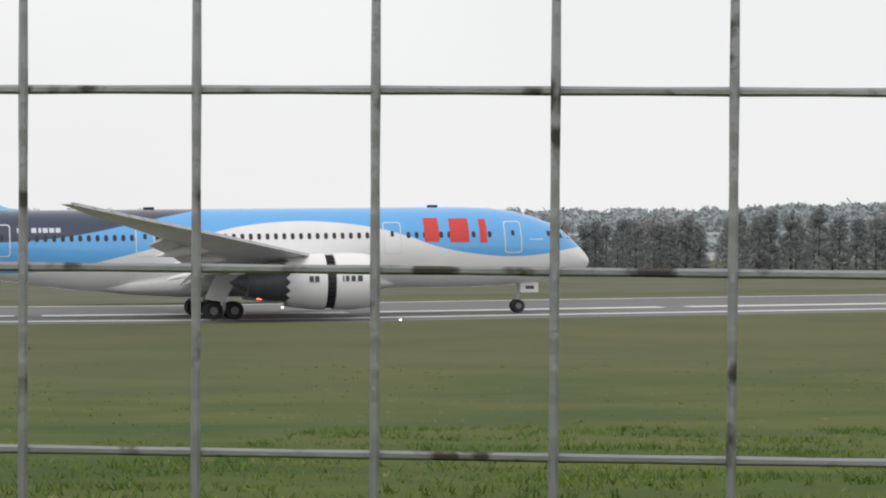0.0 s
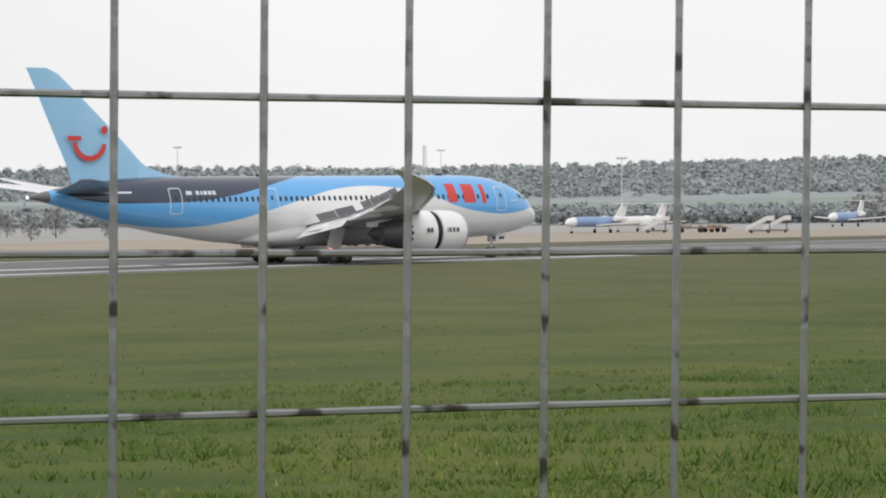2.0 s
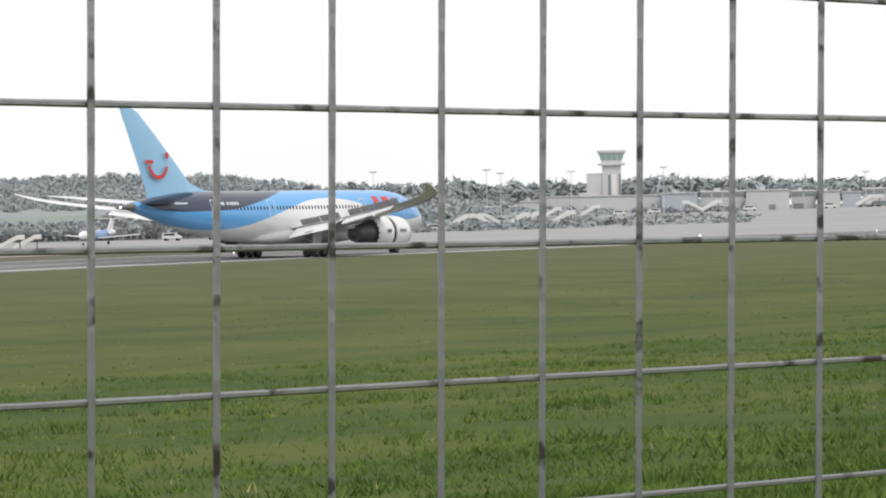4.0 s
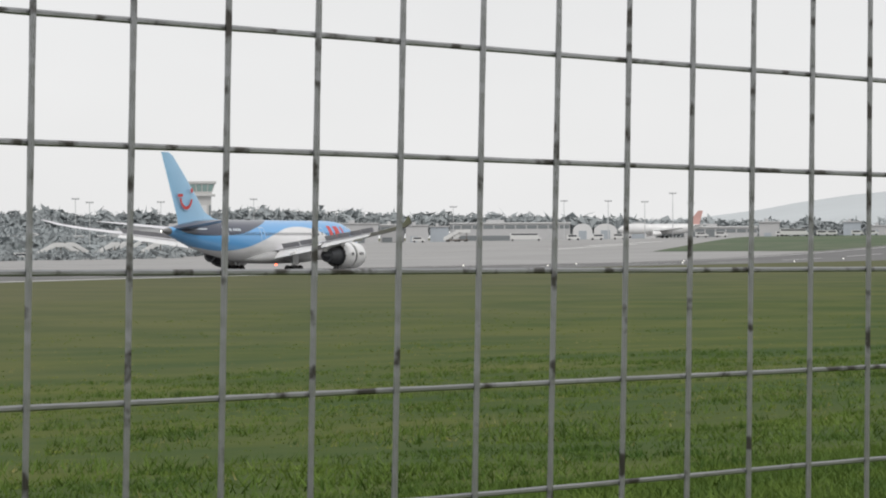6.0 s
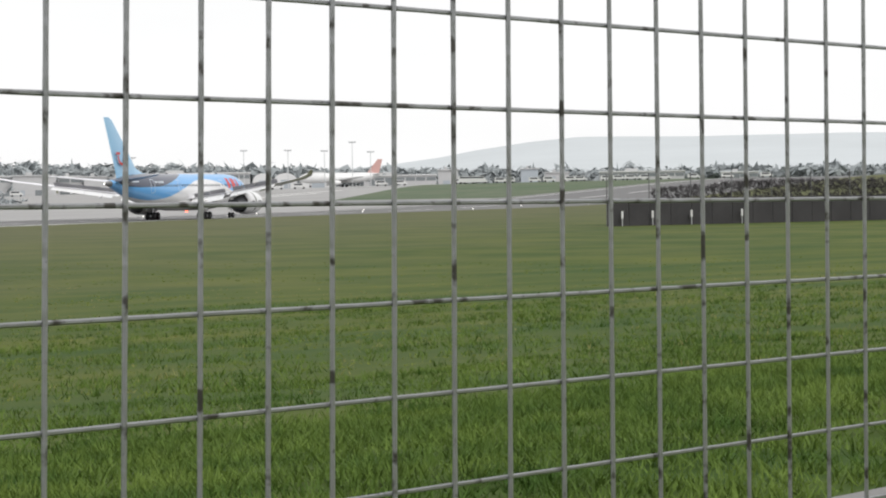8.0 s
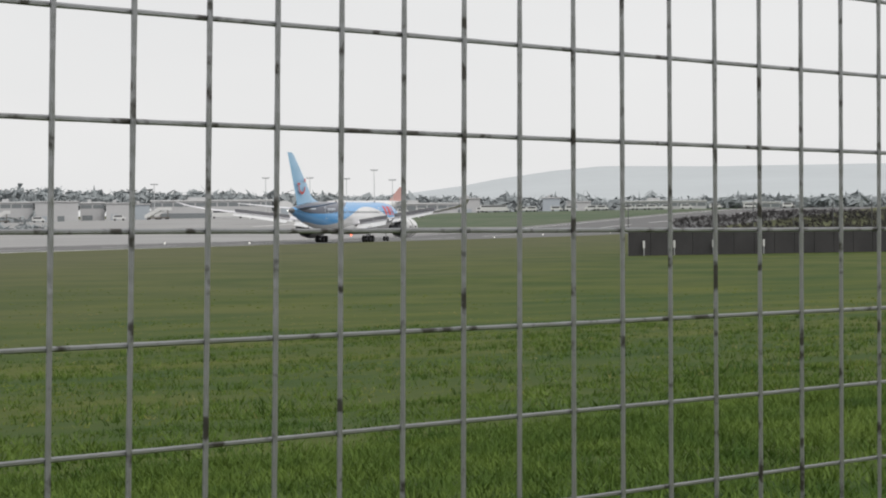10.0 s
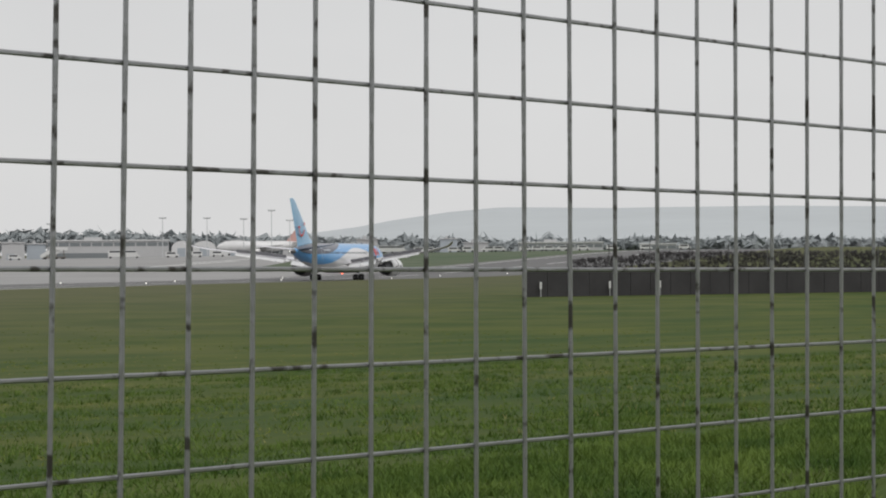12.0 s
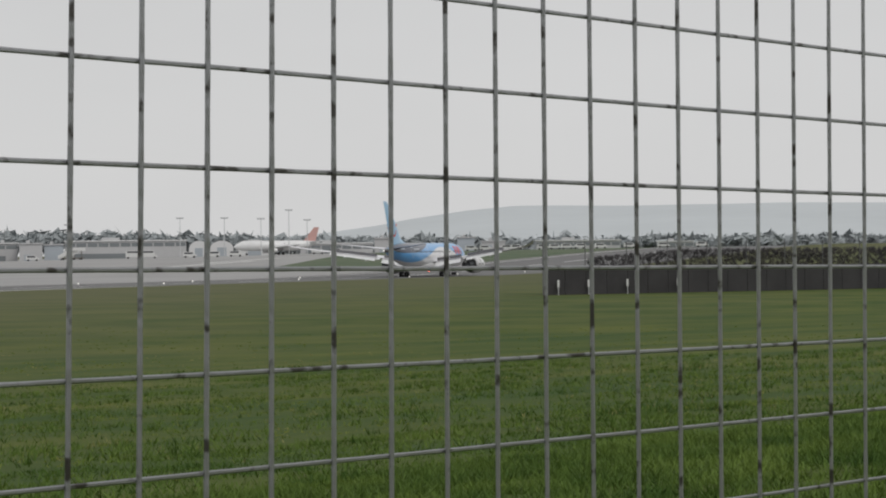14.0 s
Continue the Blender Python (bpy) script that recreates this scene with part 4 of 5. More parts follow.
lattice_mast(21.52, 1300, 32.7)

# ---- terminal, tower, sheds ----
# Pale wall cladding, its colour lightened a little more to suggest haze
CLAD = mat("hazed_pale_cladding", (0.52, 0.52, 0.525), 0.6, vary=0.07, scale=0.05, fine=0.6)
CLAD2 = mat("blue_grey_cladding", (0.42, 0.46, 0.5), 0.6, vary=0.07, scale=0.05, fine=0.6)
ROOFW = mat("white_roof_edge", (0.7, 0.7, 0.7), 0.5, vary=0.05)
STONE = mat("tower_render", (0.56, 0.555, 0.545), 0.7, vary=0.06, scale=0.1, fine=1)
PANE = mat("grey_glazing", (0.22, 0.24, 0.25), 0.15, vary=0.1)
GREENGLASS = mat("green_tinted_glazing", (0.30, 0.42, 0.40), 0.1, vary=0.1)


def terminal_block(az0, az1, d, base, top, style):
    x0, y0 = polar(az0, d)
    x1, y1 = polar(az1, d)
    w = math.hypot(x1 - x0, y1 - y0)
    turn = math.degrees(math.atan2(y1 - y0, x1 - x0))
    zg = min(base, ground_z((x0 + x1) / 2, (y0 + y1) / 2)) - 0.4
    names = {"glass": "flat roofed terminal pier with a strip of windows", "blue": "blue-grey clad terminal block", "plain": "pale grey clad airport building", "dome": "white rounded store shed beside the apron"}
    b = root("airport_building", names[style], "building", pose(x0, y0, zg, 0, 0, turn), group="terminal buildings")
    h = top - zg
    if style == "dome":
        n = 12
        bm = loft([[Vector((w / 2 - math.cos(math.pi * i / n) * w / 2, q, h * (0.55 + 0.45 * math.sin(math.pi * i / n)))) for i in range(n + 1)] + [Vector((w, q, 0)), Vector((0, q, 0))] for q in (0, 14)])
        part("shell", bm, ROOFW, b, "white rounded shell")
        part("door", box(w * 0.3, w * 0.7, -0.15, 0.1, 0.4, h * 0.6), CLAD2, b, "grey sliding door")
        return
    part("wall", box(0, w, 0, 18, 0, h - 0.5), {"glass": CLAD, "blue": CLAD2, "plain": CLAD}[style], b)
    part("roof", box(-0.4, w + 0.4, -0.6, 18.4, h - 0.5, h, bevel=0.1), ROOFW if style == "glass" else CLAD, b)
    if style == "glass":
        n = max(2, int(w / 4.2))
        for k in range(n):
            part("window", box(w * k / n + 0.25, w * (k + 1) / n - 0.25, -0.12, 0.05, h - 2.6, h - 1.1), PANE, b)
        part("shopfront", box(w * 0.08, w * 0.5, -0.1, 0.05, 0.6, 2.6), PANE, b, "dark ground floor glazing")
    else:
        for k in range(max(1, int(w / 7))):
            part("door", box(2 + 7 * k, min(w - 0.3, 4.8 + 7 * k), -0.1, 0.05, 0.5, 3.0), PANE if k % 2 else CLAD2, b)
    part("rooftop_plant", box(w * 0.3, w * 0.45, 5, 9, h, h + 1.1, bevel=0.1), CLAD, b)


for row in ((39.09, 39.54, 1130, 1.2, 9.0, "plain"), (39.56, 42.00, 1140, 1.0, 10.8, "plain"), (42.02, 42.76, 1120, 3.4, 11.3, "blue"), (42.83, 43.74, 1125, 3.4, 11.7, "glass"), (43.77, 44.66, 1118, 3.1, 11.8, "plain"),
            (44.70, 45.20, 1128, 3.7, 11.3, "glass"), (45.23, 45.70, 1120, 3.7, 11.0, "plain"), (45.74, 46.13, 1122, 3.6, 10.5, "blue"), (46.16, 48.66, 1132, 4.2, 11.8, "glass"), (48.72, 49.13, 1080, 4.3, 11.0, "dome"),
            (49.16, 49.64, 1085, 4.7, 11.0, "dome"), (49.73, 50.44, 1085, 5.0, 11.3, "dome"), (51.03, 52.54, 1150, 5.4, 9.9, "glass"), (52.58, 53.00, 1100, 4.5, 11.6, "plain"), (54.30, 54.66, 1250, 6.0, 12.3, "blue"),
            (54.8, 55.3, 1255, 6.0, 10.5, "plain"), (55.94, 57.70, 1250, 6.4, 10.4, "glass"), (58.46, 59.22, 1300, 7.0, 9.6, "glass"), (31.34, 32.51, 800, 1.5, 4.0, "plain"), (36.7, 39.0, 1160, 0.6, 7.2, "glass")):
    terminal_block(*row)


def control_tower():
    x, y = polar(40.97, 1165)
    zg = ground_z(x, y) - 0.3
    t = root("control_tower", "pale concrete airport control tower with green tinted glazing", "control tower", pose(x, y, zg, 0, 0, -41))
    z = lambda v: v - zg
    part("stair_block", box(-10.2, -1.2, 1, 10, 0, z(20.0), bevel=0.15), STONE, t)
    part("shaft", box(-3.6, 4.4, 0, 8, 0, z(24.2), bevel=0.1), STONE, t)
    part("recess", box(-1.2, 0.1, -0.08, 0.1, z(11), z(19.6)), PANE, t, "dark vertical window slot")
    part("pier", box(0.2, 2.4, -0.25, 0.1, z(11), z(19.8)), ROOFW, t, "white vertical pier")
    part("recess", box(3.3, 4.2, -0.08, 0.1, z(11), z(19.8)), PANE, t, "dark vertical window slot")
    part("gallery", box(-5.3, 6.1, -1.8, 9.8, z(23.6), z(24.5), bevel=0.1), STONE, t, "pale balcony round the cab")
    q = [(-3.9, 4.7, -0.2, 8.2, 24.5), (-3.9, 4.7, -0.2, 8.2, 25.6), (-5.0, 5.8, -1.3, 9.3, 28.6), (-5.7, 6.5, -2.0, 10.0, 29.0), (-5.7, 6.5, -2.0, 10.0, 29.9)]
    ring = lambda a, b, c, d, h: [Vector((a, c, z(h))), Vector((b, c, z(h))), Vector((b, d, z(h))), Vector((a, d, z(h)))]
    part("cab_base", loft([ring(*q[0]), ring(*q[1])]), STONE, t)
    cab = part("cab_glazing", loft([ring(*q[1]), ring(*q[2])]), GREENGLASS, t, "sloping green tinted cab glazing")
    part("roof", loft([ring(*q[2]), ring(*q[3]), ring(*q[4])]), STONE, t)
    for k in range(5):
        u = k / 4
        a, b = Vector((-3.9 + 8.6 * u, -0.26, z(25.5))), Vector((-5.0 + 10.8 * u, -1.36, z(28.7)))
        part("mullion", rod(a, b, 0.22, n=4), STONE, cab)
    part("parapet", box(-10.3, -1.2, 0.9, 10.1, z(19.9), z(20.3)), STONE, t)


control_tower()

# ---- parked jets ----
JETBLUE = mat("parked_jet_blue", (0.22, 0.33, 0.55), 0.35, vary=0.05)


def regional_jet(az, d, turn, blue, label, k=1.0):
    x, y = polar(az, d)
    j = root("regional_jet", label, "airplane", pose(x, y, ground_z(x, y) + 0.08, 0, 0, turn) @ Matrix.Scale(k, 4), group="parked jets")
    st = [(0, 0.05, 2.3), (0.5, 0.5, 2.35), (1.6, 0.95, 2.5), (3.2, 1.14, 2.6), (19, 1.14, 2.6), (22, 0.95, 2.75), (25, 0.5, 3.1), (26.6, 0.1, 3.3)]
    n = 20
    ring = lambda s, r, z: [Vector((13 - s, r * math.cos(2 * math.pi * i / n), z + r * math.sin(2 * math.pi * i / n))) for i in range(n)]
    part("fuselage", loft([ring(*q) for q in st]), WHITE, j, "white fuselage", True)
    if blue:
        part("blue_band", loft([ring(s, r + 0.02, z) for s, r, z in st[3:6]]), JETBLUE, j, "blue painted cabin band", True)
    for sgn in (-1, 1):
        bm = slab(bmesh.new(), [(1.5, sgn * 0.8, 1.75), (-3.2, sgn * 0.8, 1.75), (-5.0, sgn * 10.0, 2.5), (-3.2, sgn * 10.0, 2.5)], 0.22)
        part("wing", bm, WHITE, j)
        part("engine", loft([[Vector((-4.8 - u, sgn * 1.75 + q * math.cos(2 * math.pi * i / 14), 3.2 + q * math.sin(2 * math.pi * i / 14))) for i in range(14)] for u, q in ((0, 0.55), (0.3, 0.68), (2.4, 0.66), (3.6, 0.4))]), WHITE, j, "rear mounted engine pod", True)
        part("tailplane", slab(bmesh.new(), [(-11.0, sgn * 0.1, 6.65), (-13.0, sgn * 0.1, 6.65), (-14.2, sgn * 3.7, 6.75), (-13.0, sgn * 3.7, 6.75)], 0.14), WHITE, j)
        part("main_wheel", rod((-2.5, sgn * 2.0, 0.42), (-2.5, sgn * 2.35, 0.42), 0.42, n=14), TYRE, j)
        part("gear_leg", rod((-2.5, sgn * 2.0, 0.4), (-2.3, sgn * 1.7, 1.8), 0.1), STEEL, j)
    part("fin", slab(bmesh.new(), [(-7.6, 0, 3.5), (-11.9, 0, 3.5), (-13.4, 0, 6.7), (-11.0, 0, 6.7)], 0.24), WHITE, j)
    part("nose_wheel", rod((10.5, -0.2, 0.3), (10.5, 0.2, 0.3), 0.3, n=12), TYRE, j)
    part("nose_leg", rod((10.5, 0, 0.3), (10.4, 0, 1.6), 0.08), STEEL, j)
    for i in range(10):
        part("window", rod((8 - 1.3 * i, -1.16, 2.85), (8 - 1.3 * i, -1.1, 2.85), 0.15, n=8), GLASS, j)


regional_jet(25.15, 480, -148, True, "white and blue parked regional jet with a high tail", 0.76)
regional_jet(26.05, 505, -146, False, "plain white parked regional jet with a high tail", 0.76)
regional_jet(30.3, 628, -140, True, "white and blue parked regional jet beside airstairs", 0.88)


def red_tail_airliner():
    x, y = polar(50.55, 1060)
    j = root("parked_airliner", "white parked airliner with a red tail fin", "airplane", pose(x, y, ground_z(x, y) + 0.06, 0, 0, 142), group="parked jets")
    n = 20
    ring = lambda s, r, z: [Vector((17 - s, r * math.cos(2 * math.pi * i / n), z + r * math.sin(2 * math.pi * i / n))) for i in range(n)]
    part("fuselage", loft([ring(*q) for q in ((0, 0.1, 3.2), (1, 1.0, 3.3), (3.5, 1.95, 3.6), (24, 1.97, 3.6), (29, 1.4, 4.1), (33.5, 0.3, 4.8))]), WHITE, j, "white fuselage", True)
    # Fin red washed out towards pink in place of haze
    part("fin", slab(bmesh.new(), [(-10.5, 0, 5.3), (-15.2, 0, 5.3), (-16.6, 0, 10.6), (-14.7, 0, 10.6)], 0.35), mat("hazed_red_paint", (0.6, 0.36, 0.33), 0.4, vary=0.05), j, "orange red tail fin, paled in colour for haze")
    for sgn in (-1, 1):
        part("wing", slab(bmesh.new(), [(4, sgn * 1.7, 2.7), (-3.0, sgn * 1.7, 2.7), (-5.8, sgn * 16.5, 4.0), (-4.3, sgn * 16.5, 4.0)], 0.35), WHITE, j)
        part("tailplane", slab(bmesh.new(), [(-12, sgn * 0.4, 4.8), (-15.3, sgn * 0.4, 4.8), (-16.6, sgn * 6.0, 5.3), (-15.2, sgn * 6.0, 5.3)], 0.2), WHITE, j)
        part("engine", rod((4.5, sgn * 5.7, 1.7), (1.2, sgn * 5.7, 1.8), 1.05, 0.75, 18), WHITE, j)
        part("main_wheel", rod((-1.5, sgn * 3.4, 0.55), (-1.5, sgn * 4.2, 0.55), 0.55, n=14), TYRE, j)
        part("gear_leg", rod((-1.5, sgn * 3.8, 0.5), (-1.5, sgn * 3.2, 2.6), 0.15), STEEL, j)
    part("nose_wheel", rod((12, -0.3, 0.4), (12, 0.3, 0.4), 0.4, n=12), TYRE, j)
    part("nose_leg", rod((12, 0, 0.4), (12, 0, 2.0), 0.1), STEEL, j)


red_tail_airliner()

# ---- ground equipment ----
VANWHITE = mat("white_vehicle_paint", (0.68, 0.68, 0.67), 0.35, vary=0.05)
# Orange plant paint with haze muted into its base colour
ORANGE = mat("hazed_orange_plant_paint", (0.52, 0.24, 0.14), 0.5, vary=0.12, scale=1.5, fine=8)
GREYSTEEL = mat("worn_plant_steel", (0.2, 0.18, 0.16), 0.6, 0.3, vary=0.2)


def place(az, d, turn, lift=0.07):
    x, y = polar(az, d)
    return pose(x, y, ground_z(x, y) + lift, 0, 0, turn)


def airstairs():
    a = root("airstairs", "white mobile passenger airstairs parked on the apron", "airstairs", group="airstairs")
    part("ramp", slab(bmesh.new(), [(-3.2, -0.8, 0.6), (-3.2, 0.8, 0.6), (2.6, 0.8, 3.6), (2.6, -0.8, 3.6)], 0.35), VANWHITE, a)
    part("platform", box(2.5, 4.4, -0.9, 0.9, 3.4, 3.65), VANWHITE, a)
    for y in (-0.85, 0.85):
        part("side_panel", slab(bmesh.new(), [(-3.2, y, 0.7), (2.6, y, 3.7), (2.6, y, 4.7), (-3.2, y, 1.7)], 0.08), VANWHITE, a)
        part("platform_rail", box(2.5, 4.4, y - 0.05, y + 0.05, 3.6, 4.7), VANWHITE, a)
    part("chassis", box(-2.6, 3.8, -0.8, 0.8, 0.45, 0.9), GREYSTEEL, a)
    part("support", rod((3.2, 0, 0.6), (3.2, 0, 3.5), 0.18), GREYSTEEL, a)
    for x in (-1.8, 2.8):
        for y in (-0.85, 0.85):
            part("wheel", rod((x, y - 0.12, 0.38), (x, y + 0.12, 0.38), 0.38, n=12), TYRE, a)
    return a


st = airstairs()
st.matrix_basis = place(39.7, 1040, -20)
for az, d, turn in ((28.5, 450, -35), (28.85, 456, -30), (26.35, 470, -25)):
    copy_thing(st, place(az, d, turn) @ Matrix.Scale(0.6, 4))
for az, d, turn in ((40.5, 1050, -20), (42.7, 1000, 160), (43.03, 1040, -25), (46.2, 1050, -20), (46.35, 1052, -20), (37.8, 830, -15), (38.3, 835, 165), (38.5, 840, 165), (39.0, 830, -15), (39.25, 838, -15), (39.95, 835, -15)):
    copy_thing(st, place(az, d, turn))


def van(long=5.0, high=2.1, name="van", label="white airport van parked on the apron", lift=0.55, glassy=True):
    v = root(name, label, "vehicle", group="apron vehicles")
    h = high
    prof = [(-long / 2, lift), (long / 2 - 0.05, lift), (long / 2, lift + 0.5), (long / 2 - 0.7, lift + 0.75), (long / 2 - 1.5, h), (-long / 2 + 0.1, h)]
    part("body", loft([[Vector((x, y, z)) for x, z in prof] for y in (-0.95, 0.95)]), VANWHITE, v)
    for sgn in (-1, 1):
        for x in (-long / 2 + 0.9, long / 2 - 0.95):
            part("wheel", rod((x, sgn * 0.75, 0.36), (x, sgn * 0.98, 0.36), 0.36, n=14), TYRE, v)
        if glassy:
            part("side_window", box(-long / 2 + 0.5, long / 2 - 1.5, sgn * 0.96 - 0.01, sgn * 0.96 + 0.01, h - 0.75, h - 0.2), GLASS, v)
    part("windscreen", slab(bmesh.new(), [(long / 2 - 0.78, -0.8, lift + 0.82), (long / 2 - 0.78, 0.8, lift + 0.82), (long / 2 - 1.42, 0.8, h - 0.1), (long / 2 - 1.42, -0.8, h - 0.1)], 0.03), GLASS, v)
    return v


vn = van()
vn.matrix_basis = place(31.84, 720, -50)
for k, (az, d, turn) in enumerate(((32.76, 720, 120), (41.15, 1050, -40), (41.86, 1040, 140), (43.85, 1030, -40), (37.31, 800, -30), (48.74, 1000, -45), (49.22, 1000, 135), (49.69, 1000, -45), (53.89, 1080, -50), (53.23, 1090, -50), (53.05, 1085, -50), (54.9, 1100, -50), (55.3, 1100, 130), (55.55, 1100, -50),
                                     (56.35, 1100, -50), (56.6, 1100, -50), (56.85, 1100, 130), (57.3, 1100, -50), (56.1, 1105, -50), (54.6, 1105, -50), (54.05, 1095, 130), (57.9, 1120, -50), (58.6, 1120, -50), (59.4, 1120, -50), (51.4, 1060, -45), (51.8, 1062, -45), (45.5, 1040, -40), (40.0, 1050, -30))):
    copy_thing(vn, place(az, d, turn))
bus = van(11.5, 2.9, "airport_bus", "long white airport bus with dark windows", 0.6)
bus.matrix_basis = place(53.31, 1080, -50)
copy_thing(bus, place(47.74, 1010, -45))


def digger():
    g = root("excavator", "orange tracked excavator on bare earth", "excavator", group="works plant")
    for y in (-1.1, 1.1):
        part("track", loft([[Vector((x, y + q, z)) for x, z in ((-1.9, 0.45), (-1.6, 0.0), (1.6, 0.0), (1.9, 0.45), (1.6, 0.85), (-1.6, 0.85))] for q in (-0.3, 0.3)]), GREYSTEEL, g)
    part("house", box(-2.1, 1.0, -1.25, 1.25, 1.0, 2.1, bevel=0.12), ORANGE, g)
    cab = part("cab", box(-0.1, 1.4, 0.1, 1.25, 1.4, 2.95, bevel=0.1), ORANGE, g)
    part("cab_window", box(0.1, 1.42, 0.2, 1.28, 2.0, 2.8), GLASS, cab)
    part("boom", add_rod(rod((1.0, -0.4, 1.6), (3.4, -0.4, 3.3), 0.28, n=6), (3.4, -0.4, 3.3), (4.8, -0.4, 2.6), 0.24, n=6), ORANGE, g)
    part("arm", rod((4.8, -0.4, 2.7), (5.2, -0.4, 0.9), 0.2, n=6), ORANGE, g)
    part("bucket", loft([[Vector((x, y, z)) for x, z in ((4.7, 0.9), (5.5, 0.9), (5.4, 0.2), (4.6, 0.1))] for y in (-0.9, 0.1)]), GREYSTEEL, g)
    return g


dg = digger()
dg.matrix_basis = place(18.0, 330, -15, 0.05) @ Matrix.Scale(0.75, 4)
copy_thing(dg, place(18.75, 336, 160, 0.05))


def harrow(w, seed):
    rng = random.Random(seed)
    g = root("works_trailer", "rusty works trailer loaded with brown spoil", "trailer", group="works plant")
    part("bed", box(-w / 2, w / 2, -1, 1, 0.7, 1.0), GREYSTEEL, g)
    bm = bmesh.new()
    for k in range(9):
        q = rng.uniform(0.35, 0.6)
        bmesh.ops.create_icosphere(bm, subdivisions=1, radius=q, matrix=pose(rng.uniform(-w / 2 + 0.5, w / 2 - 0.5), rng.uniform(-0.6, 0.6), 1.1))
    part("load", bm, EARTH, g)
    for x in (-w / 3, w / 3):
        for y in (-0.9, 0.9):
            part("wheel", rod((x, y - 0.15, 0.42), (x, y + 0.15, 0.42), 0.42, n=12), TYRE, g)
    part("drawbar", rod((w / 2, 0, 0.8), (w / 2 + 1.6, 0, 0.6), 0.1), ORANGE, g)
    return g


for k, az in enumerate((19.2, 19.8, 20.5)):
    harrow(4.2 + k, k).matrix_basis = place(az, 328 + 4 * k, -20 + 25 * k, 0.05)
harrow(5.0, 9).matrix_basis = place(27.11, 470, -20)
harrow(4.0, 7).matrix_basis = place(27.6, 474, 10)

# ---- screened compound with a hedge ----
BLACKBOARD = mat("black_screen_panel", (0.045, 0.043, 0.045), 0.8, vary=0.25, scale=0.4, fine=5)
POSTGREY = mat("weathered_post", (0.13, 0.13, 0.135), 0.7, vary=0.15)
HEDGE = mat("dark_hedge_leaf", (0.085, 0.08, 0.083), 0.9, vary=0.2, scale=0.5, fine=4, spec=0.1)


def compound():
    a, b = Vector((265.5, 177.6, 0)), Vector((315.0, 157.6, 0))
    u = (b - a).normalized()
    v = Vector((-u.y, u.x, 0)) if u.x * -u.y + 1 > 0 else Vector((u.y, -u.x, 0))
    turn = math.degrees(math.atan2(u.y, u.x))
    c = root("screen_fence", "black boarded screen fence round a hedged compound", "fence", pose(a.x, a.y, 0, 0, 0, turn))
    n = 32
    gz = lambda s, w=0.0: ground_z(*(a + u * s + v * w).to_2d())
    for k in range(n):
        s = k * 3.0
        part("panel", box(s + 0.04, s + 2.96, -0.04, 0.04, gz(s + 1.5) - 0.15, gz(s + 1.5) + 3.15), BLACKBOARD, c)
        part("post", rod((s, 0.08, gz(s) - 0.2), (s, 0.08, gz(s) + (3.3 if k % 2 else 6.2)), 0.06, n=6), POSTGREY, c, "thin dark grey post")
    back = pose(0, 0, 0, 0, 0, 48)
    for k in range(5):
        part("panel", box(k * 3.0 + 0.04, k * 3.0 + 2.96, -0.04, 0.04, gz(0) - 0.15, gz(0) + 3.15, back), BLACKBOARD, c)
    rng = random.Random(4)
    spots = []
    for k in range(7000):
        s = rng.uniform(6.0, 100)
        top = 5.0 + 0.85 * min(1, (s - 6) / 14) + 0.12 * noise.noise(Vector((s * 0.3, 0, 0)))
        low = gz(s, 3)
        w = rng.uniform(0.8, 4.0)
        spots.append((s + w * 0.9, w, low + (top - low) * rng.random() ** 0.5, rng.uniform(0.2, 0.34)))
    me = clumps(spots, 4, 36, 1.0, 0.22)
    me.materials.append(HEDGE)
    h = new("hedge", me)
    h.matrix_basis = pose(a.x, a.y, 0, 0, 0, turn)
    tagged(h, "dense dark clipped hedge behind the black screen", "hedge", kind="stuff")
    for s in (1.7, 6.0, 11.6, 19.0):
        m = root("marker_post", "small white marker post before the screen", "marker post", group="marker posts")
        p = a + u * s - v * 0.6
        m.matrix_basis = pose(p.x, p.y, ground_z(p.x, p.y))
        part("stake", rod((0, 0, -0.1), (0, 0, 1.0), 0.05, n=6), GALV, m)
        part("plate", box(-0.2, 0.2, -0.03, 0.03, 0.9, 1.75, bevel=0.02), VANWHITE, m, "white plate")


compound()

# ---- runway lights, sign, clods ----
LAMP = glow("runway_lamp_glass", (1.0, 0.97, 0.9), 1.6)


def runway_light():
    r = root("runway_light", "small white raised runway edge light", "runway light", group="runway lights")
    part("stem", rod((0, 0, -0.05), (0, 0, 0.25), 0.05, n=6), GALV, r)
    part("lens", rod((0, 0, 0.25), (0, 0, 0.42), 0.1, 0.08, 10), LAMP, r)
    part("base", rod((0, 0, 0.0), (0, 0, 0.08), 0.14, n=8), PAINT_WHITE, r)
    return r


rl = runway_light()
spots = [(-6.28, 181), (-8.76, 212), (5.59, 240), (10.99, 222), (33.17, 352), (42.85, 470), (48.25, 500), (51.04, 570), (53.34, 600), (54.34, 650), (46.49, 512), (55.74, 672), (48.84, 545), (51.06, 618), (42.87, 468)]
for k, (az, d) in enumerate(spots):
    if k == 0:
        rl.matrix_basis = place(az, d, 0, 0.02)
    else:
        copy_thing(rl, place(az, d, 0, 0.02))
sg = root("runway_sign", "low white runway sign box beside the runway", "sign", place(8.99, 262, 18, 0.02))
part("board", box(-0.9, 0.9, -0.15, 0.15, 0.2, 0.6, bevel=0.03), VANWHITE, sg)
for x in (-0.6, 0.6):
    part("leg", rod((x, 0, -0.1), (x, 0, 0.22), 0.05, n=6), GALV, sg)
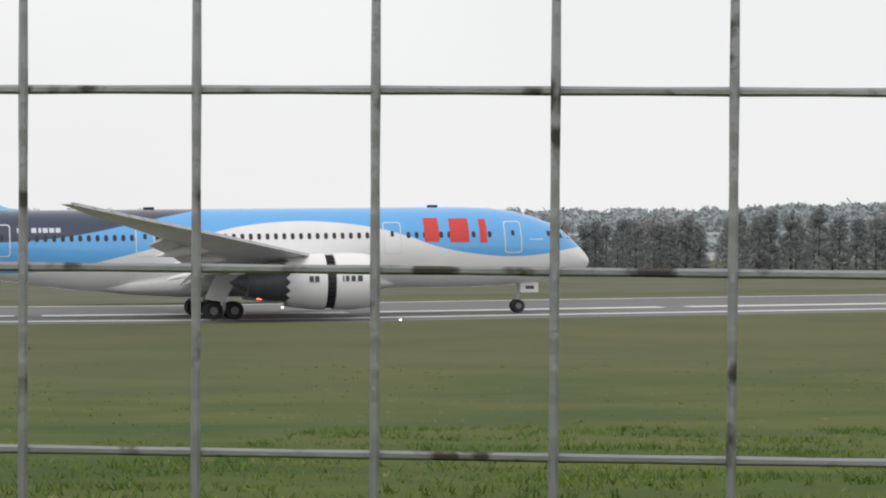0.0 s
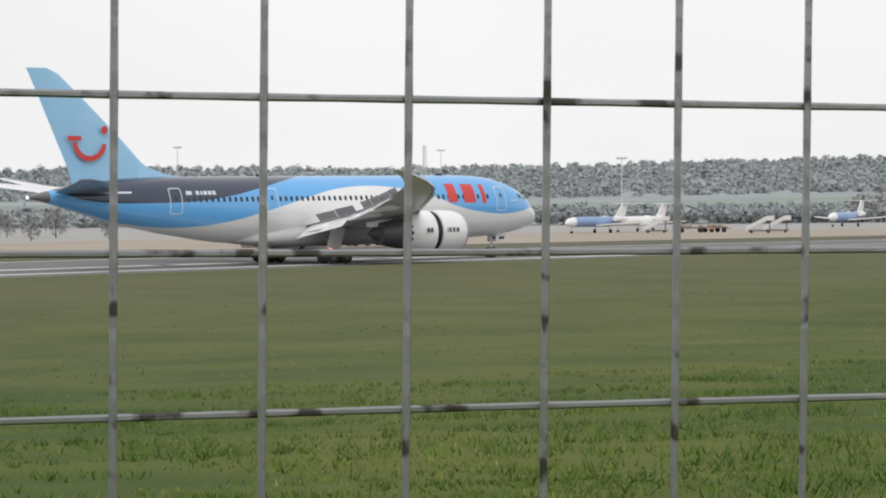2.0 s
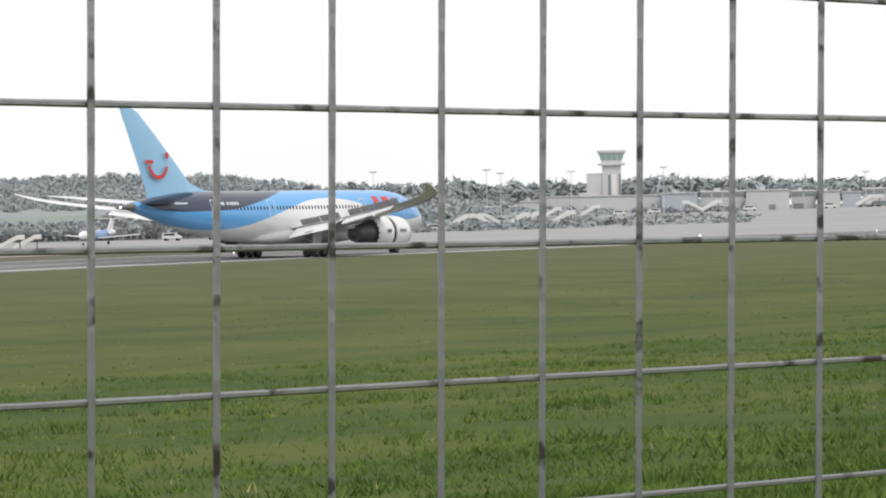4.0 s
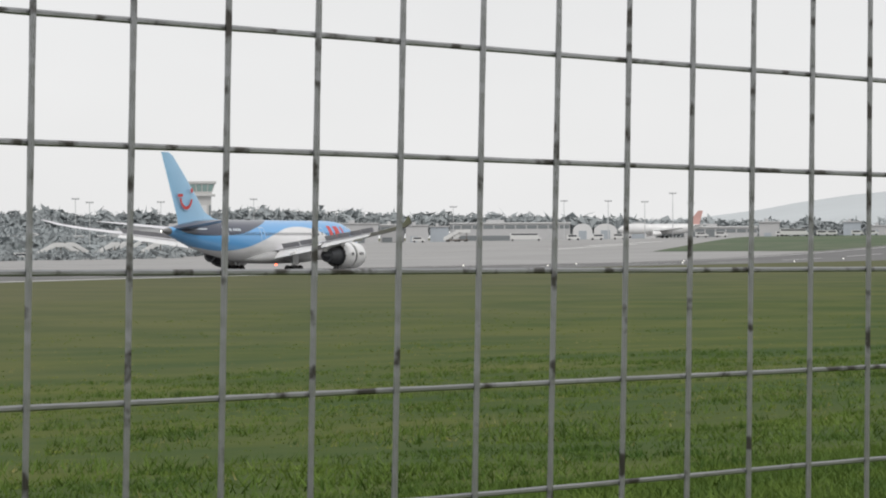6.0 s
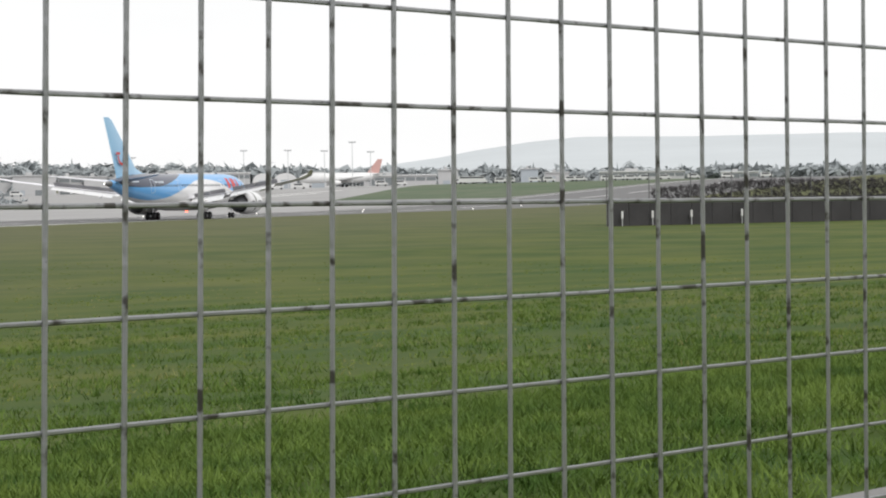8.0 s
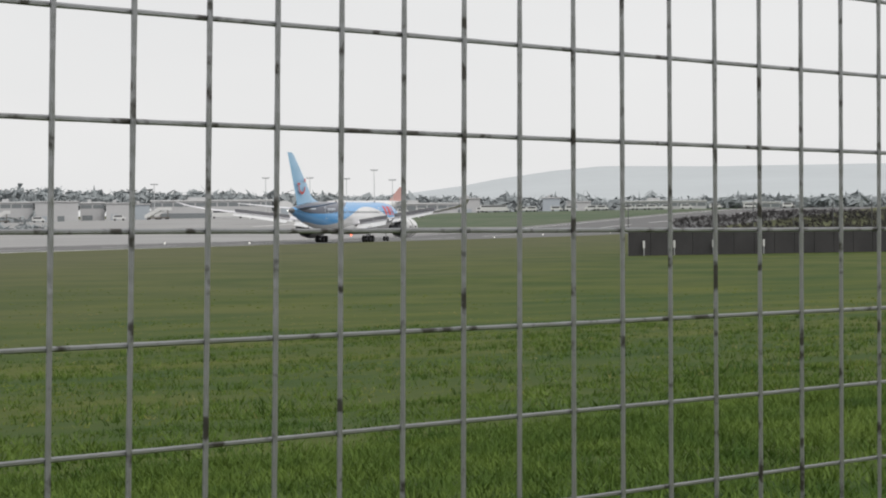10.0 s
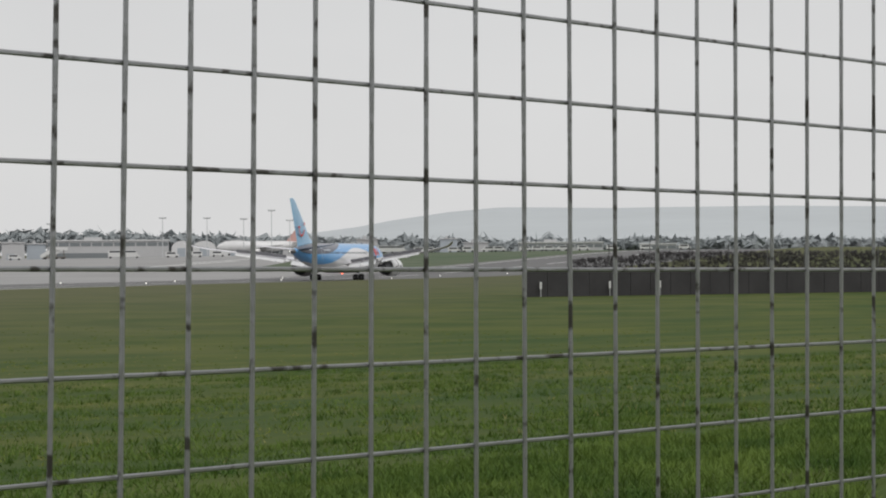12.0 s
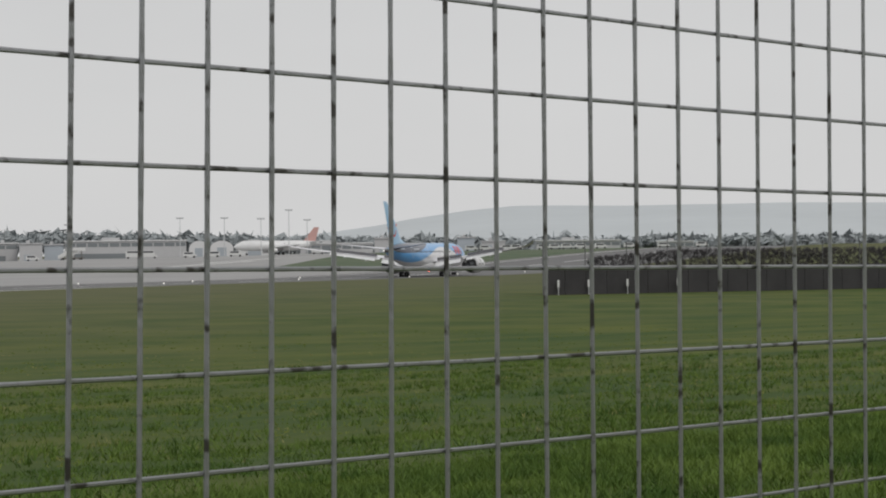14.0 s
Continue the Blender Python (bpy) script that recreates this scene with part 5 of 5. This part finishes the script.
CLOD = mat("dark_clod", (0.02, 0.02, 0.018), 0.95, vary=0.3)
for k, (x, y) in enumerate(((7.0, 179.6), (-35.3, 141.5), (20.2, 158.1))):
    bm = bmesh.new()
    bmesh.ops.create_icosphere(bm, subdivisions=2, radius=0.15)
    for v in bm.verts:
        v.co = v.co * (1 + 0.5 * noise.noise(v.co * 9 + Vector((k, 0, 0))))
        v.co.z *= 0.8
    ob = part("earth_clod", bm, CLOD)
    ob.matrix_basis = pose(x, y, ground_z(x, y) + 0.08)
    tagged(ob, "dark clod of earth lying on the grass", "clod", group="clods")


# ---- grass blades near the fence ----
def grass(name, n, box_x, box_y, h0, h1, w, seed, material, blades, grain, bare, loll=0.4):
    rng = np.random.default_rng(seed)
    x, y = rng.uniform(*box_x, n), rng.uniform(*box_y, n)
    d = np.hypot(x, y)
    az = np.degrees(np.arctan2(x, y))
    ok = (az > -17) & (az < 66) & (d > 10)
    x, y = x[ok], y[ok]
    patch = np.array([noise.noise(Vector((a * grain, b * grain, seed))) for a, b in zip(x, y)])
    ok = patch > rng.uniform(-0.75, 0.35, len(x)) + bare
    x, y, patch = x[ok], y[ok], patch[ok]
    z = np.array([ground_z(a, b) for a, b in zip(x, y)])
    m = len(x)
    base = np.repeat(np.stack([x, y, z], 1), blades, 0)
    k = m * blades
    h = rng.uniform(h0, h1, k) * (1 + 0.6 * np.repeat(patch, blades))
    base[:, :2] += rng.normal(0, 0.05 + w, (k, 2))
    a = rng.uniform(0, 2 * np.pi, k)
    side = np.stack([np.cos(a), np.sin(a), np.zeros(k)], 1) * w
    lean = np.stack([rng.normal(0, loll, k), rng.normal(0, loll, k), np.ones(k)], 1) * h[:, None]
    tri = np.stack([base - side, base + side, base + lean], 1)
    me = bpy.data.meshes.new(name)
    me.from_pydata(tri.reshape(-1, 3).tolist(), [], [(3 * i, 3 * i + 1, 3 * i + 2) for i in range(k)])
    me.materials.append(material)
    tagged(new(name, me), "rough tufts of green airfield grass", "grass", kind="stuff")


BLADE = mat("grass_blade", (0.135, 0.20, 0.036), 0.7, vary=0.35, scale=0.7, fine=4, second=(0.045, 0.095, 0.014), spec=0.2)
BLADE_PALE = mat("pale_grass_blade", (0.20, 0.235, 0.05), 0.8, vary=0.25, scale=0.25, fine=2, second=(0.10, 0.155, 0.028), spec=0.2)
BLADE_DRY = mat("dry_grass_blade", (0.34, 0.31, 0.13), 0.8, vary=0.25, scale=0.4, fine=3, second=(0.2, 0.2, 0.07), spec=0.2)
grass("grass_near", 70000, (-6, 34), (6.3, 15), 0.025, 0.12, 0.0075, 1, BLADE, 6, 1.5, 0.24, 0.6)
grass("grass_edge", 36000, (-6, 40), (12, 24), 0.02, 0.08, 0.009, 5, BLADE, 4, 0.6, 0.3, 0.6)
grass("grass_middle", 22000, (-14, 80), (20, 60), 0.02, 0.055, 0.014, 2, BLADE_PALE, 5, 0.22, 0.3, 0.5)
grass("grass_far", 6000, (-40, 150), (55, 150), 0.03, 0.07, 0.03, 3, BLADE_PALE, 5, 0.07, 0.3, 0.5)
grass("grass_tufts", 60000, (-10, 90), (16, 75), 0.06, 0.16, 0.012, 7, BLADE, 5, 0.3, 0.5, 0.6)
grass("dry_grass", 4000, (-20, 110), (16, 110), 0.04, 0.1, 0.012, 4, BLADE_DRY, 4, 0.15, 0.3, 0.6)


# ---- what moves ----
ROLLOUT = [(0.0, -14.4), (0.5, 17.4), (1.0, 48.3), (1.5, 78.6), (2.0, 108.1), (2.2, 119.7), (2.8, 152.7), (3.5, 189.6), (4.3, 229.1), (5.0, 262.6), (5.5, 285.9), (6.0, 308.5), (6.5, 330.2), (7.0, 351.5), (7.5, 371.8), (8.0, 390.9),
           (8.2, 398.2), (8.9, 423.5), (9.6, 446.5), (10.3, 467.9), (11.0, 488.5), (11.5, 501.6), (12.0, 514.3), (12.5, 527.0), (13.0, 539.1), (13.5, 550.6), (14.0, 562.5)]


def motions():
    rows = []
    for t, s in ROLLOUT:
        p = along(s, 0.0)
        tilt = math.degrees((hump(s + 0.5) - hump(s - 22.5)) / 23)
        rows.append((t, pose(p.x, p.y, hump(s) + 0.03, 0, 0, 18.28) @ pose(0, 0, 0, 0, -tilt, 0)))
    walk(AIRLINER, rows)


motions()
